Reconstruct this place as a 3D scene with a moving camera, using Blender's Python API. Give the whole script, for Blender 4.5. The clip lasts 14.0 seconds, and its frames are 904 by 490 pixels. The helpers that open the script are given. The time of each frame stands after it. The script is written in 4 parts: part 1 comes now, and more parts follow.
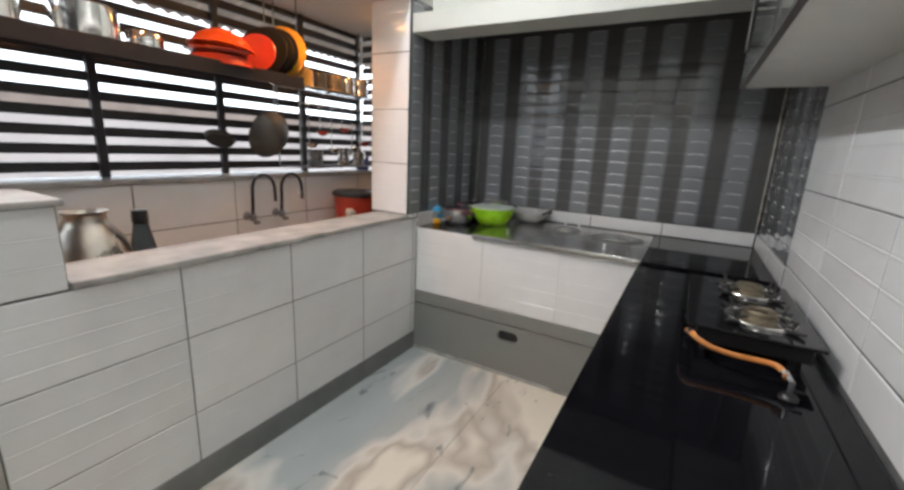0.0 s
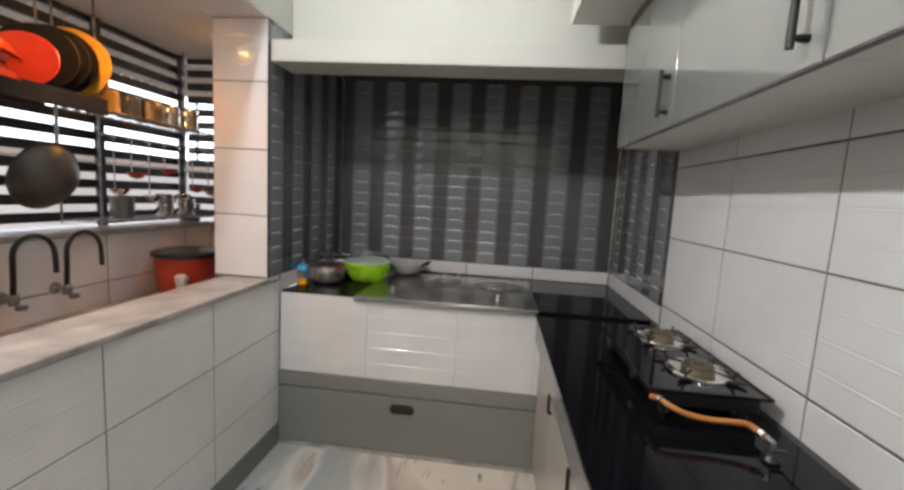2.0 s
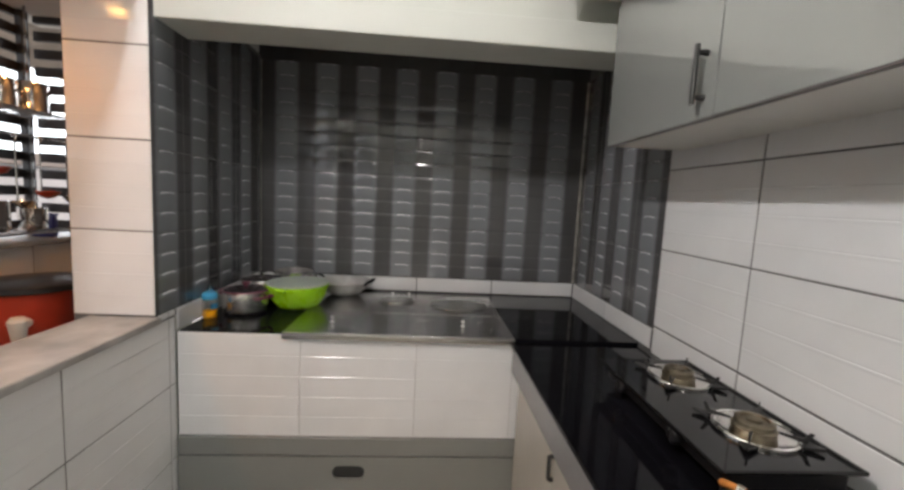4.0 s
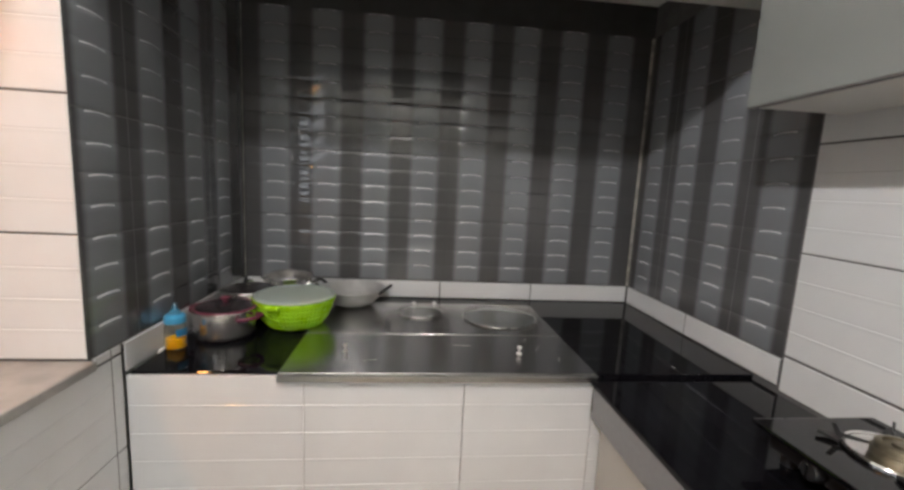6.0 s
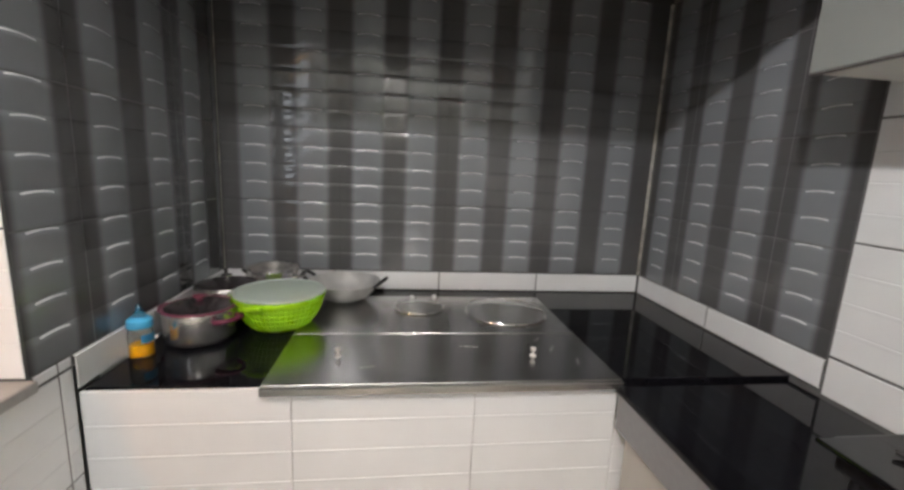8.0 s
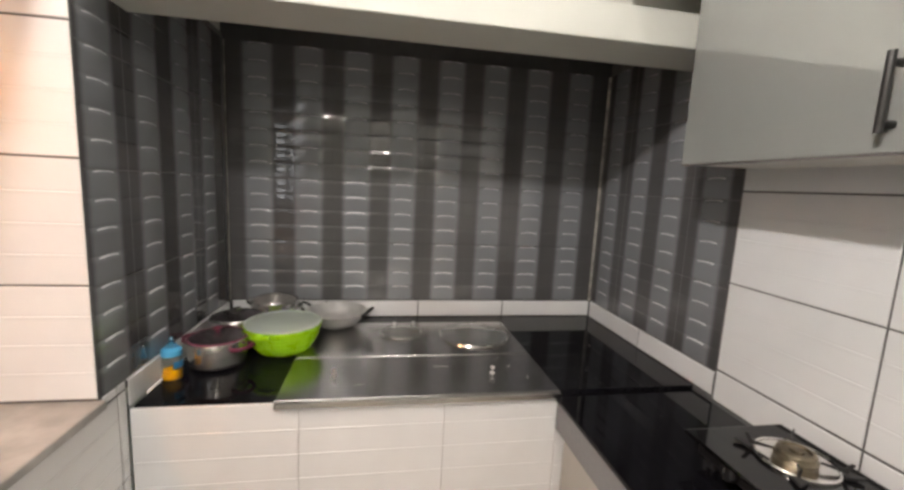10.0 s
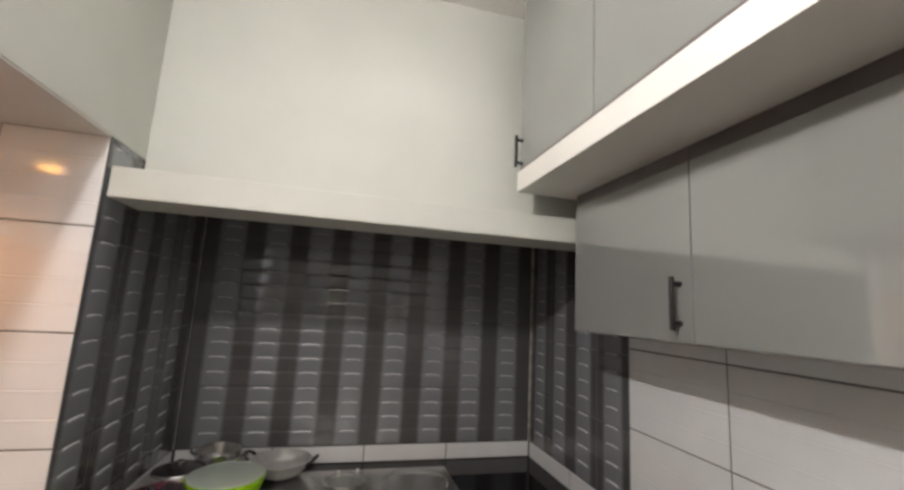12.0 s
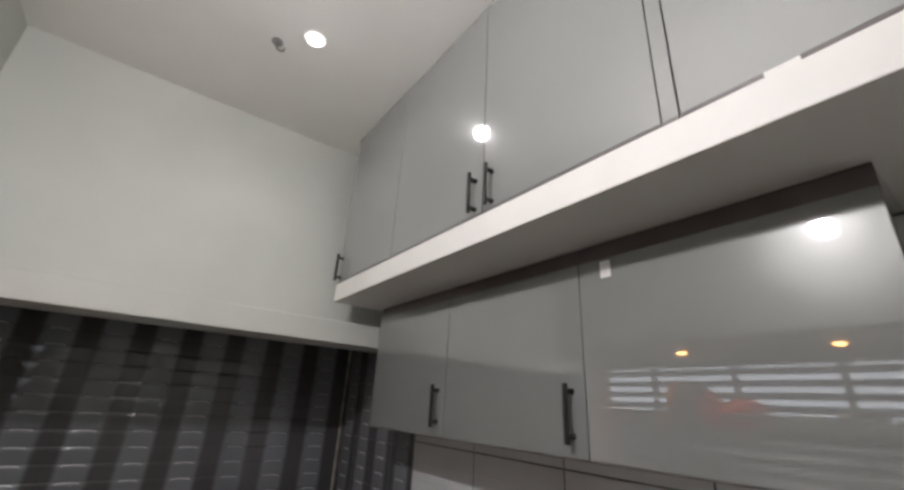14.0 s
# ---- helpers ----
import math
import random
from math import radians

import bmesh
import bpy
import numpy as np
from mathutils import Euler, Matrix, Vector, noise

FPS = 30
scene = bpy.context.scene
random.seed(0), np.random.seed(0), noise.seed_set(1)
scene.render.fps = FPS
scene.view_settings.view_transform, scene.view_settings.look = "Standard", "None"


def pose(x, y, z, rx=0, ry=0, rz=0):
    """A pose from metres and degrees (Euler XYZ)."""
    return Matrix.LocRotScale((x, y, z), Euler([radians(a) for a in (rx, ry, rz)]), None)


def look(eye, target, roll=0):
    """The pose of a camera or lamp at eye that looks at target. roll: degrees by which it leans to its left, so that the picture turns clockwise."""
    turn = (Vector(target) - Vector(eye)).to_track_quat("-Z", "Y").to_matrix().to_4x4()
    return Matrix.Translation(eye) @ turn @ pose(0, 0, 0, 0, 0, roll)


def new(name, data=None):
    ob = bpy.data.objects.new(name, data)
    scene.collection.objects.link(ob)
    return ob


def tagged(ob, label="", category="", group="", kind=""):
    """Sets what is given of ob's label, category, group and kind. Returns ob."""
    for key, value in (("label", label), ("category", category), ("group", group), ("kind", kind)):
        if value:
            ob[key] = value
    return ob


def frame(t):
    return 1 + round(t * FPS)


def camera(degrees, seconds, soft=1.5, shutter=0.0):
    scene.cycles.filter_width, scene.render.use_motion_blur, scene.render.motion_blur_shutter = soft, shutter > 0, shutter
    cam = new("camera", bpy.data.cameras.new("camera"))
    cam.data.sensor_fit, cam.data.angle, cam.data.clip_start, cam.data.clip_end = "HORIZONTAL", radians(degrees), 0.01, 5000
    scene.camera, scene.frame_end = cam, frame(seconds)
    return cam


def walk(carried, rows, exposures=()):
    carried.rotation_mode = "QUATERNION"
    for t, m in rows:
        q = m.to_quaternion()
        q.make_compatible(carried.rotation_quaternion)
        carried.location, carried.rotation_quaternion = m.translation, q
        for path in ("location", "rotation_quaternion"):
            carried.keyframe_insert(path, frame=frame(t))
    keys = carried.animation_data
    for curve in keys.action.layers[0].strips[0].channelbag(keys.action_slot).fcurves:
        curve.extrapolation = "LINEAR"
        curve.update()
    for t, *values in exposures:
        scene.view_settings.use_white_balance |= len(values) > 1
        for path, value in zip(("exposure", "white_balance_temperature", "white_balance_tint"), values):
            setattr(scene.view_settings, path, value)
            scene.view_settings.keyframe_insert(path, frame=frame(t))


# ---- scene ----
cam = camera(94.9, 14.0, soft=2.8)
PATH = [
    (0, (-0.023, 0.062, 1.38), (-0.973, 1.761, 0.919), 2.7),
    (0.5, (-0.126, 0.11, 1.4), (-0.885, 1.918, 1.007), 3.0),
    (1, (-0.227, 0.157, 1.408), (-0.791, 2.048, 1.081), 3.1),
    (1.5, (-0.323, 0.184, 1.417), (-0.709, 2.127, 1.141), 3.2),
    (2, (-0.413, 0.228, 1.409), (-0.62, 2.203, 1.178), 3.2),
    (2.5, (-0.446, 0.313, 1.408), (-0.528, 2.3, 1.199), 3.1),
    (5, (-0.686, 0.845, 1.439), (-0.493, 2.822, 1.203), 3.0),
    (5.5, (-0.734, 0.968, 1.424), (-0.533, 2.941, 1.167), 3.0),
    (6, (-0.765, 1.121, 1.419), (-0.562, 3.091, 1.141), 2.9),
    (6.5, (-0.788, 1.233, 1.413), (-0.58, 3.199, 1.11), 2.8),
    (7, (-0.804, 1.291, 1.4), (-0.588, 3.253, 1.073), 2.8),
    (7.5, (-0.796, 1.31, 1.403), (-0.563, 3.264, 1.047), 2.8),
    (10, (-0.808, 0.998, 1.561), (-0.472, 2.949, 1.28), 2.8),
    (10.5, (-0.81, 0.916, 1.621), (-0.471, 2.88, 1.453), 2.6),
    (11, (-0.819, 0.856, 1.651), (-0.453, 2.822, 1.627), 2.7),
    (11.5, (-0.802, 0.795, 1.68), (-0.403, 2.75, 1.807), 3.1),
    (12, (-0.788, 0.69, 1.715), (-0.306, 2.608, 2.018), 3.1),
    (12.5, (-0.765, 0.573, 1.733), (-0.187, 2.437, 2.174), 3.2),
    (13, (-0.76, 0.467, 1.748), (-0.043, 2.246, 2.313), 3.3),
    (13.5, (-0.792, 0.385, 1.76), (0.093, 2.056, 2.413), 3.1),
    (14, (-0.837, 0.3, 1.762), (0.248, 1.816, 2.485), 3.3),
]
walk(cam, [(t, look(eye, target, roll)) for t, eye, target, roll in PATH],
     [(0.0, 0.38, 6250, 11), (2.5, 0.2, 6550, 13), (5.0, 0.29, 6650, 13), (7.5, 0.71, 6500, 12), (10.0, 0.72, 7000, 15),
      (11.0, 0.45, 7000, 15), (12.5, -0.2, 6700, 15), (14.0, -0.65, 6450, 17)])

# ---- world, sun, large lights ----
world = bpy.data.worlds.new("sky")
world.use_nodes = True
scene.world = world
sky = world.node_tree.nodes.new("ShaderNodeTexSky")
sky.sky_type, sky.sun_disc, sky.sun_elevation, sky.sun_rotation = "NISHITA", False, radians(50), radians(116)
bg = world.node_tree.nodes["Background"]
bg.inputs["Strength"].default_value = 0.10
world.node_tree.links.new(sky.outputs["Color"], bg.inputs["Color"])
sun = new("sun", bpy.data.lights.new("sun", "SUN"))
sun.data.energy, sun.data.angle, sun.data.color = 3.2, radians(0.6), (1.0, 0.95, 0.88)
sun.matrix_world = look((18, -9, 22), (0, 0, 0))


def lamp(name, place, watts, colour, radius, spread=None):
    """A bulb, or a downlight with a cone of that many degrees."""
    data = bpy.data.lights.new(name, "SPOT" if spread else "POINT")
    data.energy, data.color, data.shadow_soft_size = watts, colour, radius
    if spread:
        data.spot_size, data.spot_blend = radians(spread), 0.6
    ob = new(name, data)
    ob.location = place
    return ob


CEIL_Z = 3.125
lamp("wall_bulb_light", (-1.428, 0.722, 2.655), 40, (1.0, 0.985, 0.975), 0.035)
face = new("wall_lamp_face_light", bpy.data.lights.new("wall_lamp_face_light", "AREA"))
face.data.shape, face.data.size, face.data.energy, face.data.color = "DISK", 0.075, 13, (1.0, 0.985, 0.975)
face.matrix_world = look((-1.441, 0.722, 2.655), (0.0, 0.722, 2.655))
lamp("ceiling_spot_light", (-0.58, 1.694, CEIL_Z - 0.03), 8, (1.0, 0.98, 0.95), 0.04, 150)
for y in (0.875, 1.70, 2.43):
    lamp("wash_spot_light", (-1.965, y, 2.15), 8.5, (1.0, 0.42, 0.12), 0.03, 150)
# added fill from the unseen rear of the room, softens the shadows
lamp("unseen_fill_light", (-0.7, -2.3, CEIL_Z - 0.08), 22, (1.0, 0.975, 0.95), 0.10)


# ---- materials ----
def shader(name):
    m = bpy.data.materials.new(name)
    m.use_nodes = True
    return m, m.node_tree.nodes, m.node_tree.links, m.node_tree.nodes["Principled BSDF"]


def surface(name, colour, rough=0.5, metal=0.0, vary=0.12, scale=6.0, fine=90.0, bump=0.15, gloss_vary=0.04, coat=0.0, trans=0.0, spec=0.5, per_object=0.0, stretch=(1, 1, 1)):
    """A surface with broad mottling, fine grain in relief and uneven gloss."""
    m, n, l, b = shader(name)
    co = n.new("ShaderNodeTexCoord")
    mp = n.new("ShaderNodeMapping")
    mp.inputs["Scale"].default_value = stretch
    l.new(co.outputs["Object"], mp.inputs["Vector"])
    big, small = n.new("ShaderNodeTexNoise"), n.new("ShaderNodeTexNoise")
    big.inputs["Scale"].default_value, big.inputs["Detail"].default_value = scale, 5
    small.inputs["Scale"].default_value, small.inputs["Detail"].default_value = fine, 3
    for t in (big, small):
        l.new(mp.outputs["Vector"], t.inputs["Vector"])
    ramp = n.new("ShaderNodeMapRange")
    ramp.inputs["From Min"].default_value, ramp.inputs["From Max"].default_value = 0.3, 0.7
    ramp.inputs["To Min"].default_value, ramp.inputs["To Max"].default_value = 1 - vary, 1 + vary * 0.4
    l.new(big.outputs["Fac"], ramp.inputs["Value"])
    value = ramp.outputs["Result"]
    if per_object:
        info = n.new("ShaderNodeObjectInfo")
        r2 = n.new("ShaderNodeMapRange")
        r2.inputs["To Min"].default_value, r2.inputs["To Max"].default_value = 1 - per_object, 1 + per_object * 0.3
        l.new(info.outputs["Random"], r2.inputs["Value"])
        mul = n.new("ShaderNodeMath")
        mul.operation = "MULTIPLY"
        l.new(value, mul.inputs[0])
        l.new(r2.outputs["Result"], mul.inputs[1])
        value = mul.outputs["Value"]
    sc = n.new("ShaderNodeVectorMath")
    sc.operation = "SCALE"
    sc.inputs[0].default_value = colour
    l.new(value, sc.inputs["Scale"])
    l.new(sc.outputs["Vector"], b.inputs["Base Color"])
    rr = n.new("ShaderNodeMapRange")
    rr.inputs["From Min"].default_value, rr.inputs["From Max"].default_value = 0.3, 0.7
    rr.inputs["To Min"].default_value, rr.inputs["To Max"].default_value = max(0.02, rough - gloss_vary), rough + gloss_vary
    l.new(big.outputs["Fac"], rr.inputs["Value"])
    l.new(rr.outputs["Result"], b.inputs["Roughness"])
    if bump:
        bp = n.new("ShaderNodeBump")
        bp.inputs["Strength"].default_value, bp.inputs["Distance"].default_value = bump, 0.002
        l.new(small.outputs["Fac"], bp.inputs["Height"])
        l.new(bp.outputs["Normal"], b.inputs["Normal"])
    b.inputs["Metallic"].default_value = metal
    b.inputs["Coat Weight"].default_value = coat
    b.inputs["Coat Roughness"].default_value = 0.03
    b.inputs["Transmission Weight"].default_value = trans
    b.inputs["Specular IOR Level"].default_value = spec
    return m


def glow(name, colour, strength):
    m, n, l, b = shader(name)
    b.inputs["Base Color"].default_value = (0.9, 0.9, 0.88, 1)
    b.inputs["Emission Color"].default_value = (*colour, 1)
    b.inputs["Emission Strength"].default_value = strength
    return m


PLASTER = surface("plaster", (0.585, 0.60, 0.555), 0.55, vary=0.06, scale=2.5, fine=220, bump=0.12)
CEILING = surface("ceiling_paint", (0.80, 0.79, 0.75), 0.7, vary=0.05, scale=2.0, fine=200, bump=0.10)
WHITE_TILE = surface("white_glazed_tile", (0.83, 0.84, 0.845), 0.16, vary=0.05, scale=5, fine=60, bump=0.04, gloss_vary=0.05, coat=0.3, per_object=0.05)
GROUT = surface("dark_grout", (0.13, 0.13, 0.13), 0.8, vary=0.3, scale=14, bump=0.4)
CHARCOAL_GROUT = surface("charcoal_grout", (0.045, 0.045, 0.047), 0.7, vary=0.3, scale=14, bump=0.3)
GREY_SKIRT = surface("grey_skirting_tile", (0.20, 0.205, 0.20), 0.35, vary=0.2, scale=7, bump=0.1)
LAMINATE = surface("grey_gloss_laminate", (0.222, 0.232, 0.222), 0.22, vary=0.03, scale=3, fine=40, bump=0.0, gloss_vary=0.012, coat=1.0, spec=0.12)
LAMINATE_LOW = surface("grey_panel_laminate", (0.23, 0.235, 0.225), 0.30, vary=0.05, scale=3, bump=0.03, gloss_vary=0.0)
BEIGE_LAMINATE = surface("pale_beige_laminate", (0.42, 0.40, 0.36), 0.25, vary=0.03, scale=4, bump=0.03, gloss_vary=0.015)
EDGE_BAND = surface("brown_edge_band", (0.10, 0.085, 0.085), 0.4, vary=0.15, scale=12)
SHELF_WHITE = surface("painted_white_shelf", (0.78, 0.77, 0.73), 0.5, vary=0.06, scale=4, fine=160, bump=0.1)
GRANITE = surface("black_granite", (0.006, 0.006, 0.008), 0.05, vary=0.6, scale=160, fine=260, bump=0.0, gloss_vary=0.02, spec=0.15)
GRANITE_EDGE = surface("granite_edge", (0.19, 0.19, 0.195), 0.2, vary=0.06, scale=60, fine=200, bump=0.0)
SILL = surface("pale_marble_sill", (0.46, 0.45, 0.43), 0.38, vary=0.5, scale=7, fine=70, bump=0.05)
STEEL = surface("polished_steel", (0.84, 0.825, 0.80), 0.11, 1.0, vary=0.15, scale=9, fine=120, bump=0.04)
POT_STEEL = surface("satin_pot_steel", (0.90, 0.88, 0.86), 0.19, 0.92, vary=0.12, scale=12, fine=140, bump=0.04)
DULL_STEEL = surface("dull_water_pot_steel", (0.72, 0.66, 0.58), 0.30, 1.0, vary=0.2, scale=12, fine=120, bump=0.08)
BRUSHED = surface("brushed_steel_sheet", (0.50, 0.49, 0.48), 0.24, 1.0, vary=0.05, scale=2, fine=60, bump=0.0, gloss_vary=0.02, stretch=(1, 3, 3))
ALUMINIUM = surface("worn_aluminium", (0.80, 0.80, 0.79), 0.40, 0.6, vary=0.2, scale=14, fine=160, bump=0.15)
DARK_METAL = surface("dark_handle_metal", (0.05, 0.05, 0.05), 0.32, 0.8, vary=0.2, scale=30)
PIPE_METAL = surface("dull_chrome", (0.35, 0.35, 0.35), 0.3, 1.0, vary=0.25, scale=30)
SLAT = surface("dark_painted_slat", (0.030, 0.026, 0.028), 0.45, vary=0.3, scale=10, fine=120, bump=0.2)
BLACK_GLASS = surface("black_hob_glass", (0.006, 0.006, 0.007), 0.05, vary=0.2, scale=20, bump=0.0, gloss_vary=0.02, spec=0.42)
BLACK_IRON = surface("black_cast_iron", (0.02, 0.02, 0.02), 0.5, vary=0.3, scale=30, bump=0.4)
BRASS = surface("dull_brass_burner", (0.26, 0.225, 0.165), 0.42, 1.0, vary=0.3, scale=40, bump=0.2)
MATT_BLACK = surface("matt_black_melamine", (0.012, 0.012, 0.014), 0.5, vary=0.2, scale=20, spec=0.2)
BLACK_PLASTIC = surface("black_plastic", (0.018, 0.018, 0.02), 0.35, vary=0.2, scale=30)
GREEN = surface("lime_green_plastic", (0.40, 0.76, 0.015), 0.28, vary=0.08, scale=20, bump=0.05)
LID = surface("frosted_plastic_lid", (0.62, 0.72, 0.66), 0.35, vary=0.06, scale=15, bump=0.06, trans=0.25)
BLUE = surface("sky_blue_plastic", (0.08, 0.45, 0.75), 0.3, vary=0.1, scale=30)
JUICE = surface("orange_liquid", (1.0, 0.44, 0.0), 0.15, vary=0.1, scale=20, bump=0)
CLEAR = surface("clear_plastic", (0.92, 0.95, 0.95), 0.05, vary=0.03, scale=20, bump=0, gloss_vary=0.01, trans=1.0)
GLASS = surface("clear_glass", (0.9, 0.93, 0.92), 0.03, vary=0.02, scale=10, bump=0, gloss_vary=0.01, trans=0.95)
SMOKED_GLASS = surface("smoked_lid_glass", (0.16, 0.13, 0.14), 0.04, vary=0.05, scale=10, bump=0, gloss_vary=0.01, trans=0.85)
MAROON = surface("maroon_silicone", (0.16, 0.025, 0.055), 0.4, vary=0.15, scale=30)
RED = surface("red_plastic", (0.50, 0.050, 0.025), 0.35, vary=0.15, scale=12, bump=0.06)
HOSE = surface("orange_rubber_hose", (0.50, 0.19, 0.045), 0.45, vary=0.2, scale=40, bump=0.2)
ORANGE = surface("bright_orange_plastic", (0.90, 0.11, 0.01), 0.25, vary=0.08, scale=14, bump=0.03)
YELLOW = surface("yellow_plastic", (0.75, 0.42, 0.05), 0.3, vary=0.12, scale=20)
NAVY = surface("navy_plastic", (0.02, 0.02, 0.14), 0.35, vary=0.1, scale=20)
WHITE_PLASTIC = surface("white_plastic", (0.78, 0.78, 0.76), 0.35, vary=0.05, scale=20, bump=0.03)
DARK_BOTTLE = surface("smoky_grey_plastic", (0.07, 0.085, 0.095), 0.25, vary=0.15, scale=20)
LED = glow("cool_led_face", (1.0, 0.97, 0.92), 30.0)
WARM = glow("warm_led_face", (1.0, 0.50, 0.14), 45.0)
GROUND_MAT = surface("dusty_ground", (0.30, 0.27, 0.23), 0.9, vary=0.3, scale=0.6, fine=20, bump=0.3)
DOOR_DARK = surface("dark_door_frame", (0.03, 0.026, 0.024), 0.4, vary=0.3, scale=9, stretch=(1, 1, 0.1))


def wavy_tile_material():
    """Charcoal glaze with printed soft vertical stripes, two to a tile."""
    m, n, l, b = shader("charcoal_striped_tile")
    co = n.new("ShaderNodeTexCoord")
    sep = n.new("ShaderNodeSeparateXYZ")
    l.new(co.outputs["Object"], sep.inputs["Vector"])
    k = n.new("ShaderNodeMath")
    k.operation, k.inputs[1].default_value = "MULTIPLY", 2 * math.pi / 0.23
    l.new(sep.outputs["X"], k.inputs[0])
    c = n.new("ShaderNodeMath")
    c.operation = "COSINE"
    l.new(k.outputs["Value"], c.inputs[0])
    ramp = n.new("ShaderNodeValToRGB")
    ramp.color_ramp.interpolation = "EASE"
    ramp.color_ramp.elements[0].position, ramp.color_ramp.elements[0].color = 0.42, (0.222, 0.234, 0.252, 1)
    ramp.color_ramp.elements[1].position, ramp.color_ramp.elements[1].color = 0.80, (0.084, 0.083, 0.085, 1)
    half = n.new("ShaderNodeMath")
    half.operation, half.inputs[1].default_value, half.inputs[2].default_value = "MULTIPLY_ADD", 0.5, 0.5
    l.new(c.outputs["Value"], half.inputs[0])
    noise_t = n.new("ShaderNodeTexNoise")
    noise_t.inputs["Scale"].default_value = 9
    l.new(co.outputs["Object"], noise_t.inputs["Vector"])
    add = n.new("ShaderNodeMath")
    add.operation, add.inputs[1].default_value = "MULTIPLY_ADD", 0.06
    l.new(noise_t.outputs["Fac"], add.inputs[0])
    l.new(half.outputs["Value"], add.inputs[2])
    l.new(add.outputs["Value"], ramp.inputs["Fac"])
    l.new(ramp.outputs["Color"], b.inputs["Base Color"])
    b.inputs["Roughness"].default_value = 0.16
    b.inputs["Coat Weight"].default_value = 0.9
    b.inputs["Specular IOR Level"].default_value = 0.5
    b.inputs["Coat Roughness"].default_value = 0.02
    bp = n.new("ShaderNodeBump")
    bp.inputs["Strength"].default_value, bp.inputs["Distance"].default_value = 0.02, 0.002
    fine = n.new("ShaderNodeTexNoise")
    fine.inputs["Scale"].default_value = 45
    l.new(co.outputs["Object"], fine.inputs["Vector"])
    l.new(fine.outputs["Fac"], bp.inputs["Height"])
    l.new(bp.outputs["Normal"], b.inputs["Normal"])
    return m


CHARCOAL = wavy_tile_material()
LAMINATE.node_tree.nodes["Principled BSDF"].inputs["Coat IOR"].default_value = 2.1
# near-white glaze that puts the highlight on the tile lips into the colour
LIP_HIGHLIGHT = surface("pale_lip_highlight", (0.72, 0.74, 0.76), 0.2, vary=0.15, scale=30, bump=0)


def marble_material():
    """Polished marble: blue-grey and cream bands that run slantwise, with dark broken veins."""
    m, n, l, b = shader("veined_marble")
    co = n.new("ShaderNodeTexCoord")
    mp = n.new("ShaderNodeMapping")
    mp.inputs["Rotation"].default_value = (0, 0, radians(-28))
    mp.inputs["Scale"].default_value = (1.25, 0.55, 1)
    l.new(co.outputs["Object"], mp.inputs["Vector"])
    warp = n.new("ShaderNodeTexNoise")
    warp.inputs["Scale"].default_value, warp.inputs["Detail"].default_value, warp.inputs["Distortion"].default_value = 1.0, 4, 0.5
    l.new(mp.outputs["Vector"], warp.inputs["Vector"])
    ramp = n.new("ShaderNodeValToRGB")
    e = ramp.color_ramp.elements
    e[0].position, e[0].color = 0.36, (0.40, 0.44, 0.44, 1)
    e[1].position, e[1].color = 0.62, (0.78, 0.73, 0.63, 1)
    for p, c in ((0.43, (0.44, 0.48, 0.48, 1)), (0.475, (0.74, 0.72, 0.66, 1)), (0.50, (0.50, 0.46, 0.40, 1)), (0.53, (0.82, 0.78, 0.69, 1))):
        x = e.new(p)
        x.color = c
    l.new(warp.outputs["Fac"], ramp.inputs["Fac"])
    vein = n.new("ShaderNodeTexNoise")
    vein.inputs["Scale"].default_value, vein.inputs["Detail"].default_value, vein.inputs["Distortion"].default_value = 4.0, 10, 2.4
    l.new(mp.outputs["Vector"], vein.inputs["Vector"])
    vr = n.new("ShaderNodeValToRGB")
    vr.color_ramp.elements[0].position, vr.color_ramp.elements[0].color = 0.62, (0, 0, 0, 1)
    vr.color_ramp.elements[1].position, vr.color_ramp.elements[1].color = 0.70, (0.8, 0.8, 0.8, 1)
    l.new(vein.outputs["Fac"], vr.inputs["Fac"])
    mix = n.new("ShaderNodeMix")
    mix.data_type = "RGBA"
    mix.inputs["B"].default_value = (0.13, 0.16, 0.17, 1)
    for s in mix.inputs:
        if s.name == "A" and s.type == "RGBA":
            l.new(ramp.outputs["Color"], s)
        if s.name == "B" and s.type == "RGBA":
            s.default_value = (0.13, 0.16, 0.17, 1)
        if s.name == "Factor" and s.type == "VALUE":
            l.new(vr.outputs["Color"], s)
    for s in mix.outputs:
        if s.type == "RGBA":
            l.new(s, b.inputs["Base Color"])
    b.inputs["Roughness"].default_value = 0.14
    b.inputs["Coat Weight"].default_value = 0.2
    return m


MARBLE = marble_material()


# ---- builders ----
def mesh_of(name, bm, mat, smooth=False):
    me = bpy.data.meshes.new(name)
    bm.normal_update()
    bm.to_mesh(me)
    bm.free()
    for m in (mat if isinstance(mat, (list, tuple)) else (mat,)):
        me.materials.append(m)
    if smooth:
        for p in me.polygons:
            p.use_smooth = True
        me.set_sharp_from_angle(angle=radians(38))
    return me


def part(name, bm, mat, parent=None, label="", smooth=False):
    """One mesh object of that bmesh, under a thing or a part; the mesh lies in the parent's own space."""
    ob = new(name, mesh_of(name, bm, mat, smooth))
    if parent:
        ob.parent = parent
    return tagged(ob, label)


